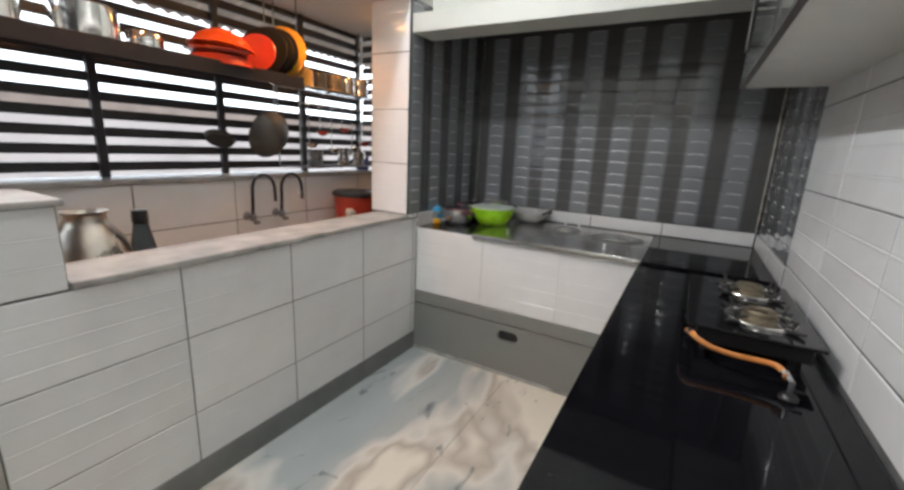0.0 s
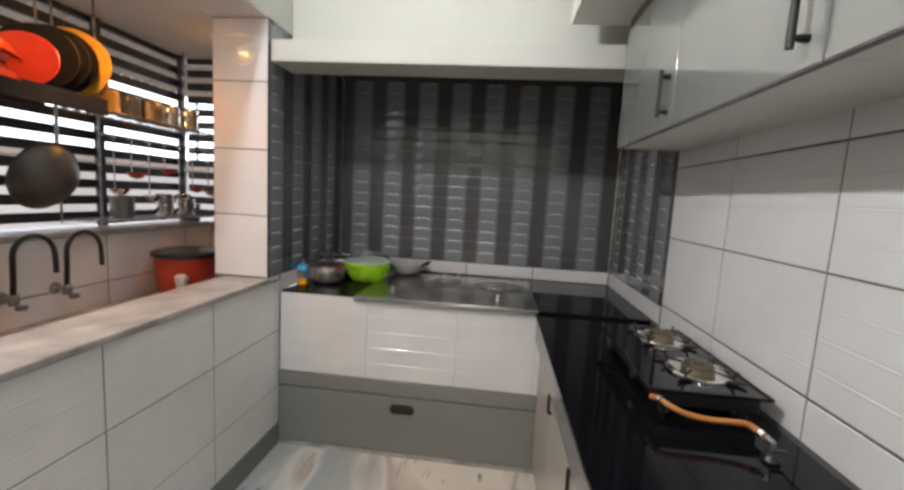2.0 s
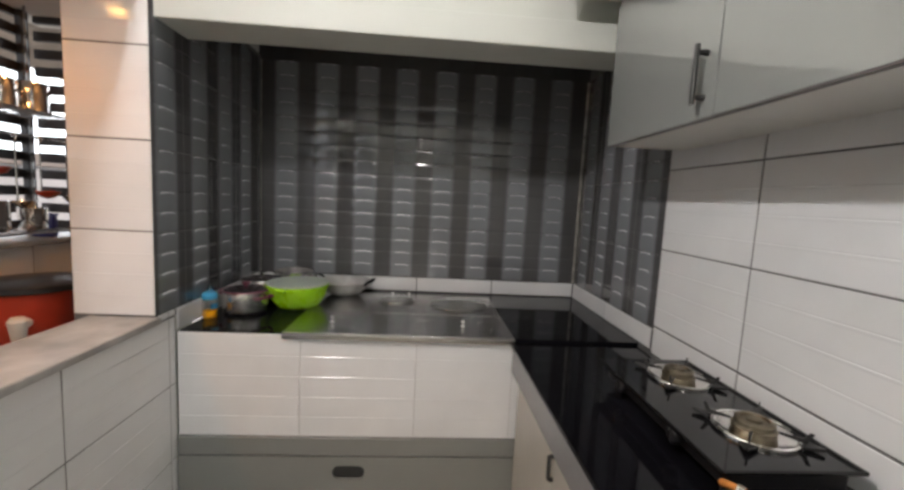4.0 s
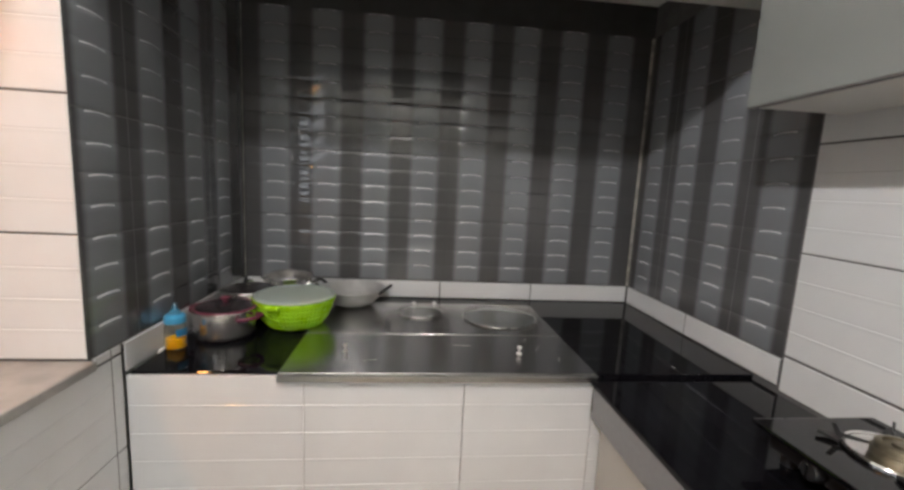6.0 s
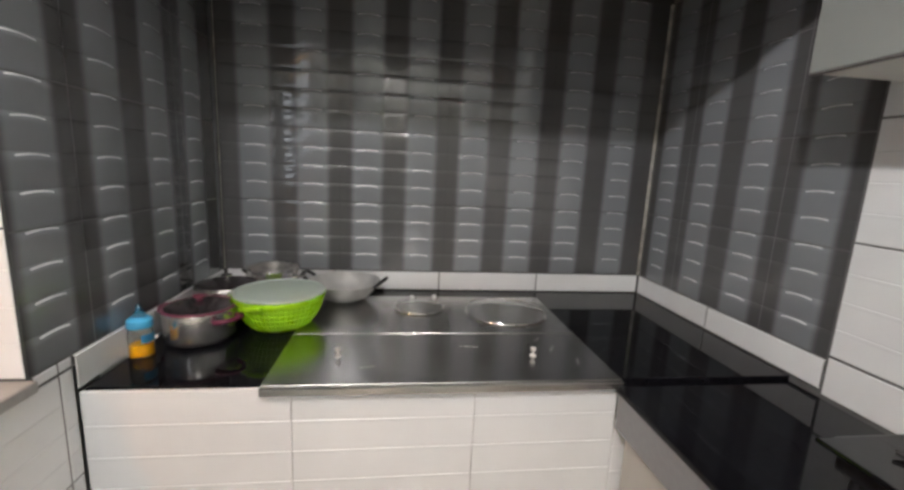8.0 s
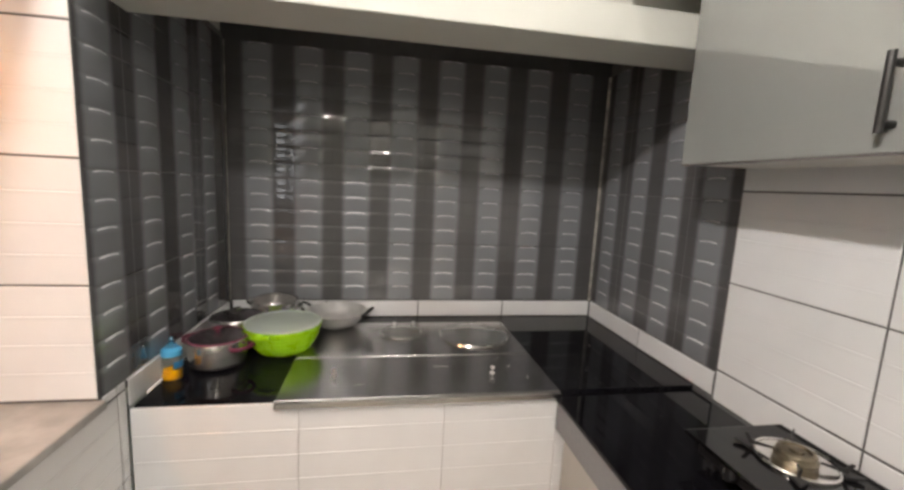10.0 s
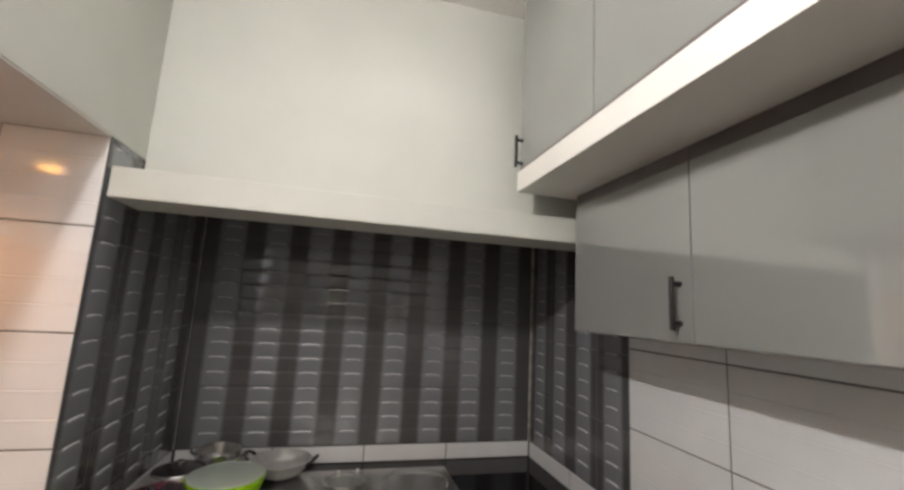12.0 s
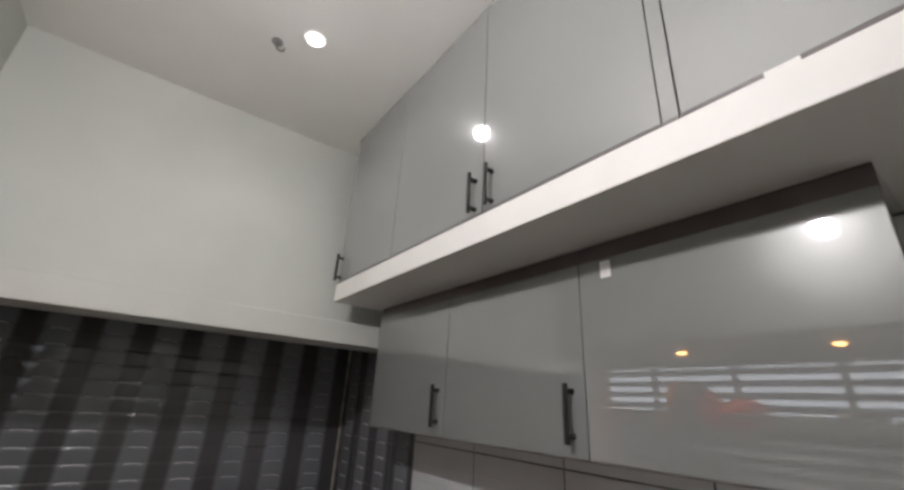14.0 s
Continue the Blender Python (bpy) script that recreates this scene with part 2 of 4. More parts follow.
def thing(name, label, category, place=(0, 0, 0), turn=0.0, group="", kind=""):
    ob = new(name)
    ob.empty_display_size = 0.05
    ob.matrix_basis = pose(*place, 0, 0, turn)
    return tagged(ob, label, category, group, kind)


def box(bm, x0, x1, y0, y1, z0, z1, bevel=0.0, seg=2):
    made = bmesh.ops.create_cube(bm, size=1.0, matrix=Matrix.Translation(((x0 + x1) / 2, (y0 + y1) / 2, (z0 + z1) / 2)) @ Matrix.Diagonal((abs(x1 - x0), abs(y1 - y0), abs(z1 - z0), 1)))
    if bevel:
        edges = {e for v in made["verts"] for e in v.link_edges}
        bmesh.ops.bevel(bm, geom=list(edges), offset=bevel, segments=seg, affect="EDGES", profile=0.6)
    return bm


def boxed(*a, **k):
    return box(bmesh.new(), *a, **k)


def lathe(bm, profile, seg=40, centre=(0, 0, 0), wobble=0.0):
    """Turns a profile of (radius, height) about the upright axis."""
    rings = []
    for r, z in profile:
        if r < 1e-5:
            rings.append([bm.verts.new((centre[0], centre[1], centre[2] + z))])
        else:
            rings.append([bm.verts.new((centre[0] + r * math.cos(2 * math.pi * i / seg), centre[1] + r * math.sin(2 * math.pi * i / seg), centre[2] + z)) for i in range(seg)])
    for a, b in zip(rings, rings[1:]):
        for i in range(seg):
            j = (i + 1) % seg
            if len(a) == 1 and len(b) > 1:
                bm.faces.new((a[0], b[j], b[i]))
            elif len(b) == 1 and len(a) > 1:
                bm.faces.new((a[i], a[j], b[0]))
            elif len(a) > 1:
                bm.faces.new((a[i], a[j], b[j], b[i]))
    return bm


def turned(profile, **k):
    bm = lathe(bmesh.new(), profile, **k)
    bmesh.ops.recalc_face_normals(bm, faces=bm.faces)
    return bm


def tube(bm, points, radius, seg=10, closed=False):
    """A round bar along points; radius may be a list."""
    pts = [Vector(p) for p in points]
    n = len(pts)
    rings, side = [], None
    for i, p in enumerate(pts):
        a, b = pts[(i - 1) % n if closed else max(i - 1, 0)], pts[(i + 1) % n if closed else min(i + 1, n - 1)]
        d = (b - a).normalized()
        if side is None:
            side = d.orthogonal().normalized()
        side = (side - d * side.dot(d)).normalized()
        up = d.cross(side)
        r = radius[i] if isinstance(radius, (list, tuple)) else radius
        rings.append([bm.verts.new(p + r * (math.cos(2 * math.pi * k / seg) * side + math.sin(2 * math.pi * k / seg) * up)) for k in range(seg)])
    for i in range(n if closed else n - 1):
        a, b = rings[i], rings[(i + 1) % n]
        for k in range(seg):
            bm.faces.new((a[k], a[(k + 1) % seg], b[(k + 1) % seg], b[k]))
    if not closed:
        bm.faces.new(rings[0][::-1])
        bm.faces.new(rings[-1])
    return bm


def arc(c, r, a0, a1, n, plane="xz"):
    out = []
    for i in range(n + 1):
        a = radians(a0 + (a1 - a0) * i / n)
        u, v = r * math.cos(a), r * math.sin(a)
        out.append((c[0] + u, c[1], c[2] + v) if plane == "xz" else (c[0], c[1] + u, c[2] + v) if plane == "yz" else (c[0] + u, c[1] + v, c[2]))
    return out


def structure(name, bm, mat, label, category):
    ob = part(name, bm, mat)
    return tagged(ob, label, category, kind="structure")


# ---- large structure ----
LEFT, RIGHT, BACK, FRONT = -1.541, 0.3772, 3.1464, 2.2908      # parapet face, counter wall, niche wall, platform face
CEIL, HEAD, BEAM = 3.125, 2.1988, 2.0056                      # ceiling, head of the opening, underside of the beam
WASH_CEIL, WALL_Y = 2.192, 2.405                               # ceiling of the wash area, wall over the beam
SILL_Z, TOP, SLAB = 0.9476, 0.8464, 0.8602
JAMB = 2.1712
REAR = -3.2

structure("floor", boxed(-2.668, RIGHT + 0.15, REAR, BACK + 0.15, -0.15, -0.012), GROUT, "concrete bed under the marble slabs", "floor")
structure("ceiling", boxed(-1.8308, RIGHT + 0.15, REAR, WALL_Y, CEIL, CEIL + 0.12), CEILING, "white painted ceiling", "ceiling")
structure("ceiling_niche", boxed(LEFT, RIGHT, WALL_Y + 0.12, BACK, 2.3184, 2.3184 + 0.09), CEILING, "plain ceiling slab above the tiled niche", "ceiling")
structure("wall_right", boxed(RIGHT + 0.0035, RIGHT + 0.15, REAR, BACK + 0.15, 0, CEIL), GROUT, "wall behind the white tiles", "wall")
structure("wall_back", boxed(-1.8308, RIGHT + 0.012, BACK + 0.0035, BACK + 0.15, 0, 2.4104), CHARCOAL_GROUT, "wall behind the charcoal tiles", "wall")
structure("wall_rear", boxed(-2.668, RIGHT + 0.012, REAR - 0.12, REAR, 0, CEIL), PLASTER, "plain white plastered wall", "wall")
structure("wall_above_beam", boxed(LEFT + 0.002, RIGHT + 0.01, WALL_Y - 0.006, WALL_Y + 0.119, 2.1078, CEIL), PLASTER, "smooth off-white plastered wall above the beam", "wall")
structure("beam", boxed(LEFT + 0.004, RIGHT + 0.008, 2.1896, 2.398, BEAM, 2.1068, 0.004), PLASTER, "white painted beam across the niche", "beam")
structure("wall_left_head", boxed(-1.8308, LEFT + 0.001, 0.184, WALL_Y + 0.12, HEAD, CEIL), PLASTER, "greenish white plastered wall over the wash opening", "wall")
structure("wall_left_rear", boxed(-1.8308, LEFT - 0.004, REAR, -0.69, 0, CEIL), PLASTER, "plain white plastered wall", "wall")
structure("wall_left_lintel", boxed(-1.8308, LEFT - 0.004, -0.69, 0.184, HEAD - 0.15, CEIL), PLASTER, "plain white plastered lintel", "wall")
structure("parapet", boxed(-1.8308, LEFT - 0.0035, 0.3082, 2.2908, 0, 0.92), GROUT, "low wall between kitchen and wash area", "wall")
structure("parapet_raised", boxed(-1.8308, LEFT - 0.0035, 0.3082, 0.512, 0.92 + 0.001, 1.168), GROUT, "raised end of the low wall", "wall")
structure("wall_niche_left", boxed(-1.8308, LEFT - 0.012, WALL_Y + 0.121, 3.1464, HEAD, 2.4288), PLASTER, "plain wall above the niche side", "wall")
structure("jamb", boxed(-1.8308 + 0.004, LEFT - 0.0035, JAMB + 0.0035, 3.1464, 0.92 + 0.001, HEAD - 0.002), GROUT, "jamb between wash opening and tiled niche", "wall")
structure("door_frame", boxed(-1.7112, LEFT + 0.002, 0.2162, 0.2898, 0, HEAD - 0.16, 0.006), DOOR_DARK, "dark door frame beside the low wall", "door frame")
structure("door_1", boxed(-1.7112, -1.6744, -0.6882, 0.2153, 0.004, HEAD - 0.152, 0.003), DOOR_DARK, "closed dark wooden door beside the low wall", "door")
structure("trim", boxed(-1.8308, LEFT + 0.004, 0.2907, 0.3073, 0, 1.161, 0.003), BEIGE_LAMINATE, "cream edge strip on the low wall", "trim")
structure("floor_wash", boxed(-2.668, -1.8308, 0.092, 2.944, -0.011, 0.0), SILL, "pale floor of the wash area", "floor")

# wash area: outer low wall, end wall, ceiling
structure("wall_wash_outer", boxed(-2.5208, -2.3 - 0.0035, 0.092, 2.944, 0, 1.1362), GROUT, "low wall under the slatted window", "wall")
structure("wall_wash_end", boxed(-2.5208, -1.8308, 2.7876, 2.944, 0, 1.1362 - 0.002), PLASTER, "cream painted low end wall of the wash area", "wall")
structure("wall_wash_near", boxed(-2.5208, -1.7204, 0.0, 0.092, 0, 1.1362 - 0.002), PLASTER, "plain plastered low end wall of the wash area", "wall")
structure("ceiling_wash", boxed(-2.5576, -1.8308 - 0.002, 0.0, 2.9624, WASH_CEIL, WASH_CEIL + 0.12), CEILING, "white ceiling of the wash area", "ceiling")
structure("window_sill", boxed(-2.5576, -2.2816, 0.092, 2.944, 1.138, 1.161, 0.005), SILL, "pale stone window sill", "sill")
structure("sill_near", boxed(-2.2816 + 0.001, -1.7204 - 0.002, 0.0, 0.092 - 0.001, 1.138, 1.1592, 0.004), SILL, "pale stone sill at the near end wall", "sill")
structure("sill_end", boxed(-2.2816 + 0.001, -1.8308 - 0.002, 2.76, 2.944, 1.138, 1.1592, 0.004), SILL, "pale stone sill at the end wall", "sill")
structure("sill_parapet", boxed(-1.7756, LEFT + 0.016, 0.514, JAMB + 0.008, 0.9218, SILL_Z, 0.006), SILL, "pale marble slab on the low wall", "sill")
structure("sill_raised", boxed(-1.8584, LEFT + 0.018, 0.3082, 0.528, 1.1698, 1.1892, 0.006), SILL, "pale marble slab on the raised wall end", "sill")
structure("header_soffit", boxed(-1.8308 - 0.001, LEFT - 0.001, 0.1932, JAMB - 0.002, HEAD - 0.006, HEAD - 0.001), SHELF_WHITE, "white painted underside of the opening head", "trim")
structure("ground", boxed(-400, 400, -400, 400, -3.6, -3.5), GROUND_MAT, "dusty open ground outside", "ground")
structure("skirting_parapet", boxed(LEFT - 0.011, LEFT + 0.004, 0.3091, 2.289, 0.0, 0.115, 0.002), GREY_SKIRT, "dark grey skirting tile along the low wall", "skirting")


# ---- platform and counters ----
def panel(x0, x1, y0, y1, z0, z1, b=0.002):
    return boxed(x0, x1, y0, y1, z0, z1, b, 1)


base = thing("platform", "white tiled cooking platform with grey drawer front", "platform", (0, 0, 0))
part("core", boxed(LEFT + 0.001, RIGHT - 0.001, FRONT + 0.012, BACK - 0.001, 0.002, 0.8326), surface("pale_mortar", (0.5, 0.5, 0.48), 0.8, vary=0.2, scale=14, bump=0.3), base, "pale mortar core")
part("upper_band", panel(LEFT + 0.002, -0.1196, FRONT - 0.008, FRONT + 0.011, 0.3422, 0.4186), LAMINATE_LOW, base, "grey laminate rail")
part("kick_strip", panel(LEFT + 0.004, -0.1104, FRONT - 0.014, FRONT + 0.010, 0.0, 0.0202), SILL, base, "pale floor strip")


def drawer_front():
    """A front panel with a rounded slot pull let into it."""
    bm = bmesh.new()
    x0, x1, z0, z1 = LEFT + 0.004, -0.1242, 0.0239, 0.3367
    cx, cz, hw, hh = -0.8482, 0.2668, 0.0681, 0.0313
    outer = [bm.verts.new((x, FRONT - 0.010, z)) for x, z in ((x0, z0), (x1, z0), (x1, z1), (x0, z1))]
    ring = []
    for k in range(24):
        a = 2 * math.pi * (k + 0.5) / 24
        dx = (hw - hh) * (1 if math.cos(a) > 0 else -1)
        ring.append(bm.verts.new((cx + dx + hh * math.cos(a), FRONT - 0.010, cz + hh * math.sin(a))))
    oe = [bm.edges.new((outer[i], outer[(i + 1) % 4])) for i in range(4)]
    ie = [bm.edges.new((ring[i], ring[(i + 1) % 24])) for i in range(24)]
    bmesh.ops.triangle_fill(bm, edges=oe + ie, use_beauty=True)
    deep = [bm.verts.new(v.co + Vector((0, 0.016, 0))) for v in ring]
    for i in range(24):
        bm.faces.new((ring[i], ring[(i + 1) % 24], deep[(i + 1) % 24], deep[i]))
    back_ = [bm.verts.new(v.co + Vector((0, 0.019, 0))) for v in outer]
    for i in range(4):
        bm.faces.new((outer[i], outer[(i + 1) % 4], back_[(i + 1) % 4], back_[i]))
    bmesh.ops.recalc_face_normals(bm, faces=bm.faces)
    return bm


front = part("drawer_front", drawer_front(), LAMINATE_LOW, base)
part("slot_pull", boxed(-0.9126, -0.7838, FRONT + 0.004, FRONT + 0.0085, 0.2364, 0.2972, 0.002), BLACK_PLASTIC, front, "black recessed slot pull")

slab = thing("worktop_platform", "polished black granite slabs on the tiled platform", "worktop")
for x0, x1 in ((LEFT + 0.008, -1.104), (-1.104, -0.1748), (-0.1748, RIGHT - 0.008)):
    part("granite_slab", boxed(x0 + 0.0003, x1 - 0.0003, FRONT + 0.0125, BACK - 0.008, 0.8335, SLAB, 0.002, 1), GRANITE, slab)
top = tagged(part("worktop_counter", boxed(-0.19, RIGHT - 0.014, 0.46, FRONT + 0.0115, 0.8317, TOP, 0.003), GRANITE, None), "polished black granite worktop along the tiled wall", "worktop")
part("fascia", boxed(-0.184, -0.1518, 0.46, FRONT - 0.014, 0.728, 0.8308, 0.002), GRANITE_EDGE, top, "grey stone fascia below the slab")

CAB_Y = [2.2724, 1.8, 1.36, 0.92, 0.48]
for a, b in zip(CAB_Y, CAB_Y[1:]):
    unit = thing("base_cabinet", "pale laminate base cabinet under the granite worktop", "cabinet", (0, 0, 0), group="base cabinets")
    part("body", boxed(-0.1334, RIGHT - 0.02, b + 0.001, a - 0.001, 0.003, 0.713 - 0.002), BEIGE_LAMINATE, unit)
    door = part("door", boxed(-0.1518, -0.1343, b + 0.003, a - 0.003, 0.0828, 0.7084, 0.002), BEIGE_LAMINATE, unit)
    bm = bmesh.new()
    hy = a - 0.03
    tube(bm, [(-0.1518 - 0.004, hy, 0.6808), (-0.1518 - 0.015, hy, 0.6808), (-0.1518 - 0.018, hy, 0.6808), (-0.1518 - 0.018, hy, 0.6118), (-0.1518 - 0.015, hy, 0.6072), (-0.1518 - 0.004, hy, 0.6072)], 0.0065)
    if a < 2.208:
        part("handle", bm, DARK_METAL, door, "dark metal bar handle", True)


# ---- wall cabinets and loft ----
def bar_handle(parent, x, y, z0, z1, name="handle"):
    """A bar on two stand-offs, on a face that looks towards smaller x."""
    bm = bmesh.new()
    tube(bm, [(x - 0.028, y, z0), (x - 0.028, y, z1)], 0.007)
    for z in (z0 + 0.018, z1 - 0.018):
        tube(bm, [(x + 0.001, y, z), (x - 0.028, y, z)], [0.008, 0.0055], 10)
    return part(name, bm, DARK_METAL, parent, "dark metal bar handle", True)


FACE = 0.089
EDGES = [2.158, 1.585, 0.984, 0.372]
for i, (a, b) in enumerate(zip(EDGES, EDGES[1:])):
    unit = thing("wall_cabinet", "glossy grey wall cabinet over the tiled counter wall" + (" with white tab" if i == 2 else ""), "cabinet", group="wall cabinets")
    part("body", boxed(FACE + 0.019, RIGHT - 0.001, b + 0.001, a - 0.001, 1.66 + 0.016, 2.1945), LAMINATE, unit)
    part("bottom_panel", boxed(FACE + 0.019, RIGHT - 0.001, b + 0.001, a - 0.001, 1.66, 1.66 + 0.0155), SHELF_WHITE, unit, "pale laminate underside")
    door = part("door", boxed(FACE, FACE + 0.018, b + 0.0015, a - 0.0015, 1.659, 2.148, 0.0015), LAMINATE, unit)
    part("top_rail", boxed(FACE + 0.006, FACE + 0.018, b + 0.001, a - 0.001, 2.150, 2.1942), EDGE_BAND, unit, "dark strip over the door")
    part("edge_strip", boxed(FACE + 0.001, FACE + 0.017, b + 0.002, a - 0.002, 1.6555, 1.659 - 0.0005), EDGE_BAND, unit, "dark door edge")
    if i < 2:
        bar_handle(door, FACE, b + 0.042, 1.69, 1.832)
    else:
        part("tab", boxed(FACE - 0.003, FACE - 0.0005, a - 0.1, a - 0.07, 2.094, 2.14, 0.001), WHITE_PLASTIC, door, "small white plastic tab")

LOFT = -0.145
shelf = structure("loft_shelf", boxed(LOFT, RIGHT + 0.008, -0.828, 2.215, 2.196, 2.280, 0.003), SHELF_WHITE, "white painted concrete loft shelf", "shelf")
LEDGES = [2.214, 1.69, 1.14, 0.572, 0.0, -0.57]
for i, (a, b) in enumerate(zip(LEDGES, LEDGES[1:])):
    unit = thing("loft_cabinet", "glossy grey loft cabinet on the white shelf below the ceiling", "cabinet", group="loft cabinets")
    part("carcass", boxed(LOFT + 0.030, RIGHT + 0.006, b + 0.001, a - 0.001, 2.281, CEIL - 0.003), EDGE_BAND, unit, "brown carcass")
    part("rail", boxed(LOFT + 0.008, LOFT + 0.029, b + 0.001, a - 0.001, 2.281, 2.2935), EDGE_BAND, unit, "brown bottom rail")
    if i == 3:
        part("bare_edge", boxed(LOFT + 0.0065, LOFT + 0.0078, 0.388, 0.436, 2.2815, 2.293), SHELF_WHITE, unit, "pale patch where the brown edging is missing")
    door = part("door", boxed(LOFT + 0.010, LOFT + 0.028, b + (0.036 if i == 2 else 0.002), a - 0.002, 2.2955, CEIL - 0.006, 0.0015), LAMINATE, unit)
    if i == 2:
        part("filler_strip", boxed(LOFT + 0.012, LOFT + 0.028, b + 0.002, b + 0.034, 2.2955, CEIL - 0.006, 0.0015), LAMINATE, unit, "narrow grey filler strip")
    hy = a - (0.022 if i == 0 else 0.042) if i in (0, 2, 4) else b + 0.034
    bar_handle(door, LOFT + 0.010, hy, 2.295, 2.428)

# ---- slatted window of the wash area ----
WX = -2.484


def slat_run(name, label, p0, axis, length, z0, z1, posts, step=0.081, height=0.0442):
    """A grille of level slats between upright posts, along x or y."""
    grille = thing(name, label, "window grille", kind="structure")
    z = z0 + step * 0.62
    while z < z1:
        b = boxed(p0[0] - 0.012, p0[0] + 0.012, p0[1], p0[1] + length, z - height / 2, z + height / 2, 0.003, 1) if axis == "y" else boxed(p0[0], p0[0] + length, p0[1] - 0.012, p0[1] + 0.012, z - height / 2, z + height / 2, 0.003, 1)
        part("slat", b, SLAT, grille)
        z += step
    for q in posts:
        b = boxed(p0[0] + 0.013, p0[0] + 0.045, q - 0.018, q + 0.018, z0 + 0.001, z1, 0.003, 1) if axis == "y" else boxed(q - 0.018, q + 0.018, p0[1] - 0.045, p0[1] - 0.013, z0 + 0.001, z1, 0.003, 1)
        part("post", b, SLAT, grille)
    return grille


slat_run("window_1", "dark painted slatted grille of the wash area", (WX, 0.1104), "y", 2.6496, 1.161, WASH_CEIL - 0.003, (0.3864, 0.9844, 1.5824, 2.1804, 2.7416))
slat_run("window_3", "dark painted slatted grille at the near wash end", (WX + 0.02, 0.046), "x", 0.7452, 1.161, WASH_CEIL - 0.003, (-2.116, -1.7756))
slat_run("window_2", "dark painted slatted grille at the wash area's end", (WX + 0.02, 2.8152), "x", 0.644, 1.161, WASH_CEIL - 0.003, (-1.886,))

# ---- lamps ----
bulb = thing("wall_lamp", "round white lamp on the plastered wall", "lamp", (LEFT, 0.722, 2.655))
bm = turned([(0, 0), (0.045, 0), (0.05, 0.006), (0.05, 0.018), (0.0, 0.018)], seg=32)
bmesh.ops.transform(bm, matrix=pose(0.001, 0, 0, 0, 90, 0), verts=bm.verts)
part("base", bm, WHITE_PLASTIC, bulb, "white base", True)
bm = turned([(0.028, 0.019), (0.036, 0.035), (0.040, 0.055), (0.034, 0.078), (0.018, 0.09), (0, 0.092)], seg=32)
bmesh.ops.transform(bm, matrix=pose(0.001, 0, 0, 0, 90, 0), verts=bm.verts)
ob = part("bulb", bm, LED, bulb, "glowing white bulb", True)
ob.visible_shadow = False


def downlight(place, glow_mat, label, r=0.033, group=""):
    t = thing("downlight", label, "ceiling light", place, group=group)
    part("ring", turned([(r, -0.001), (r + 0.012, -0.001), (r + 0.014, -0.004), (r + 0.010, -0.008), (r, -0.007)], seg=36), WHITE_PLASTIC, t, "white ring", True)
    d = part("diffuser", turned([(0, -0.022), (r * 0.45, -0.019), (r * 0.8, -0.011), (r - 0.001, -0.003), (r - 0.001, -0.001)], seg=36), glow_mat, t, "glowing disc")
    d.visible_shadow = False
    return t


# unseen fixture, added to go with the fill light at the rear
downlight((-0.7, -2.3, CEIL), LED, "unseen round ceiling light added at the rear for the fill light", 0.09)
downlight((-0.58, 1.694, CEIL), LED, "round recessed white spotlight in the ceiling")
for y in (0.875, 1.70, 2.43):
    downlight((-1.965, y, WASH_CEIL), WARM, "small warm recessed spotlight over the wash area", 0.035, "warm spotlights")
hook = thing("ceiling_hook", "bare metal fan hook in the ceiling", "hook", (-0.70, 1.81, CEIL))
part("plate", turned([(0, -0.001), (0.022, -0.001), (0.022, -0.006), (0, -0.006)], seg=24), PIPE_METAL, hook)
bm = bmesh.new()
tube(bm, [(0, 0, -0.006), (0, 0, -0.02)] + arc((0.016, 0, -0.024), 0.016, 180, 380, 12), 0.004)
part("hook", bm, PIPE_METAL, hook, "", True)

# ---- outside ----
wall_out = structure("boundary_wall", boxed(-8.3, -8.0, -14, 16, -3.5, 1.68), surface("cream_boundary_wall", (0.50, 0.47, 0.46), 0.8, vary=0.15, scale=0.8, bump=0.2), "cream painted boundary wall outside", "wall")
structure("coping", boxed(-8.36, -7.94, -14, 16, 1.681, 1.92, 0.02), surface("brown_coping", (0.30, 0.25, 0.22), 0.8, vary=0.2, scale=3, bump=0.2), "weathered brown coping of the boundary wall", "coping")


def awning():
    """A corrugated sheet that slopes down away from the window."""
    bm = bmesh.new()
    rows = []
    for i in range(241):
        y = -0.8 + i * 0.025
        dz = 0.012 * math.cos(i * math.pi / 2)
        rows.append([bm.verts.new((x, y, z + dz)) for x, z in ((-2.576, 2.5392), (-3.09, 2.40), (-3.6064, 2.2586))])
    for a, b in zip(rows, rows[1:]):
        for k in (0, 1):
            bm.faces.new((a[k], a[k + 1], b[k + 1], b[k]))
    bmesh.ops.solidify(bm, geom=bm.faces[:], thickness=0.002)
    return bm


tagged(part("awning", awning(), surface("weathered_tin", (0.50, 0.44, 0.38), 0.5, 0.2, vary=0.4, scale=3, bump=0.1), None, "", True), "weathered corrugated tin awning outside the grille", "awning", kind="structure")

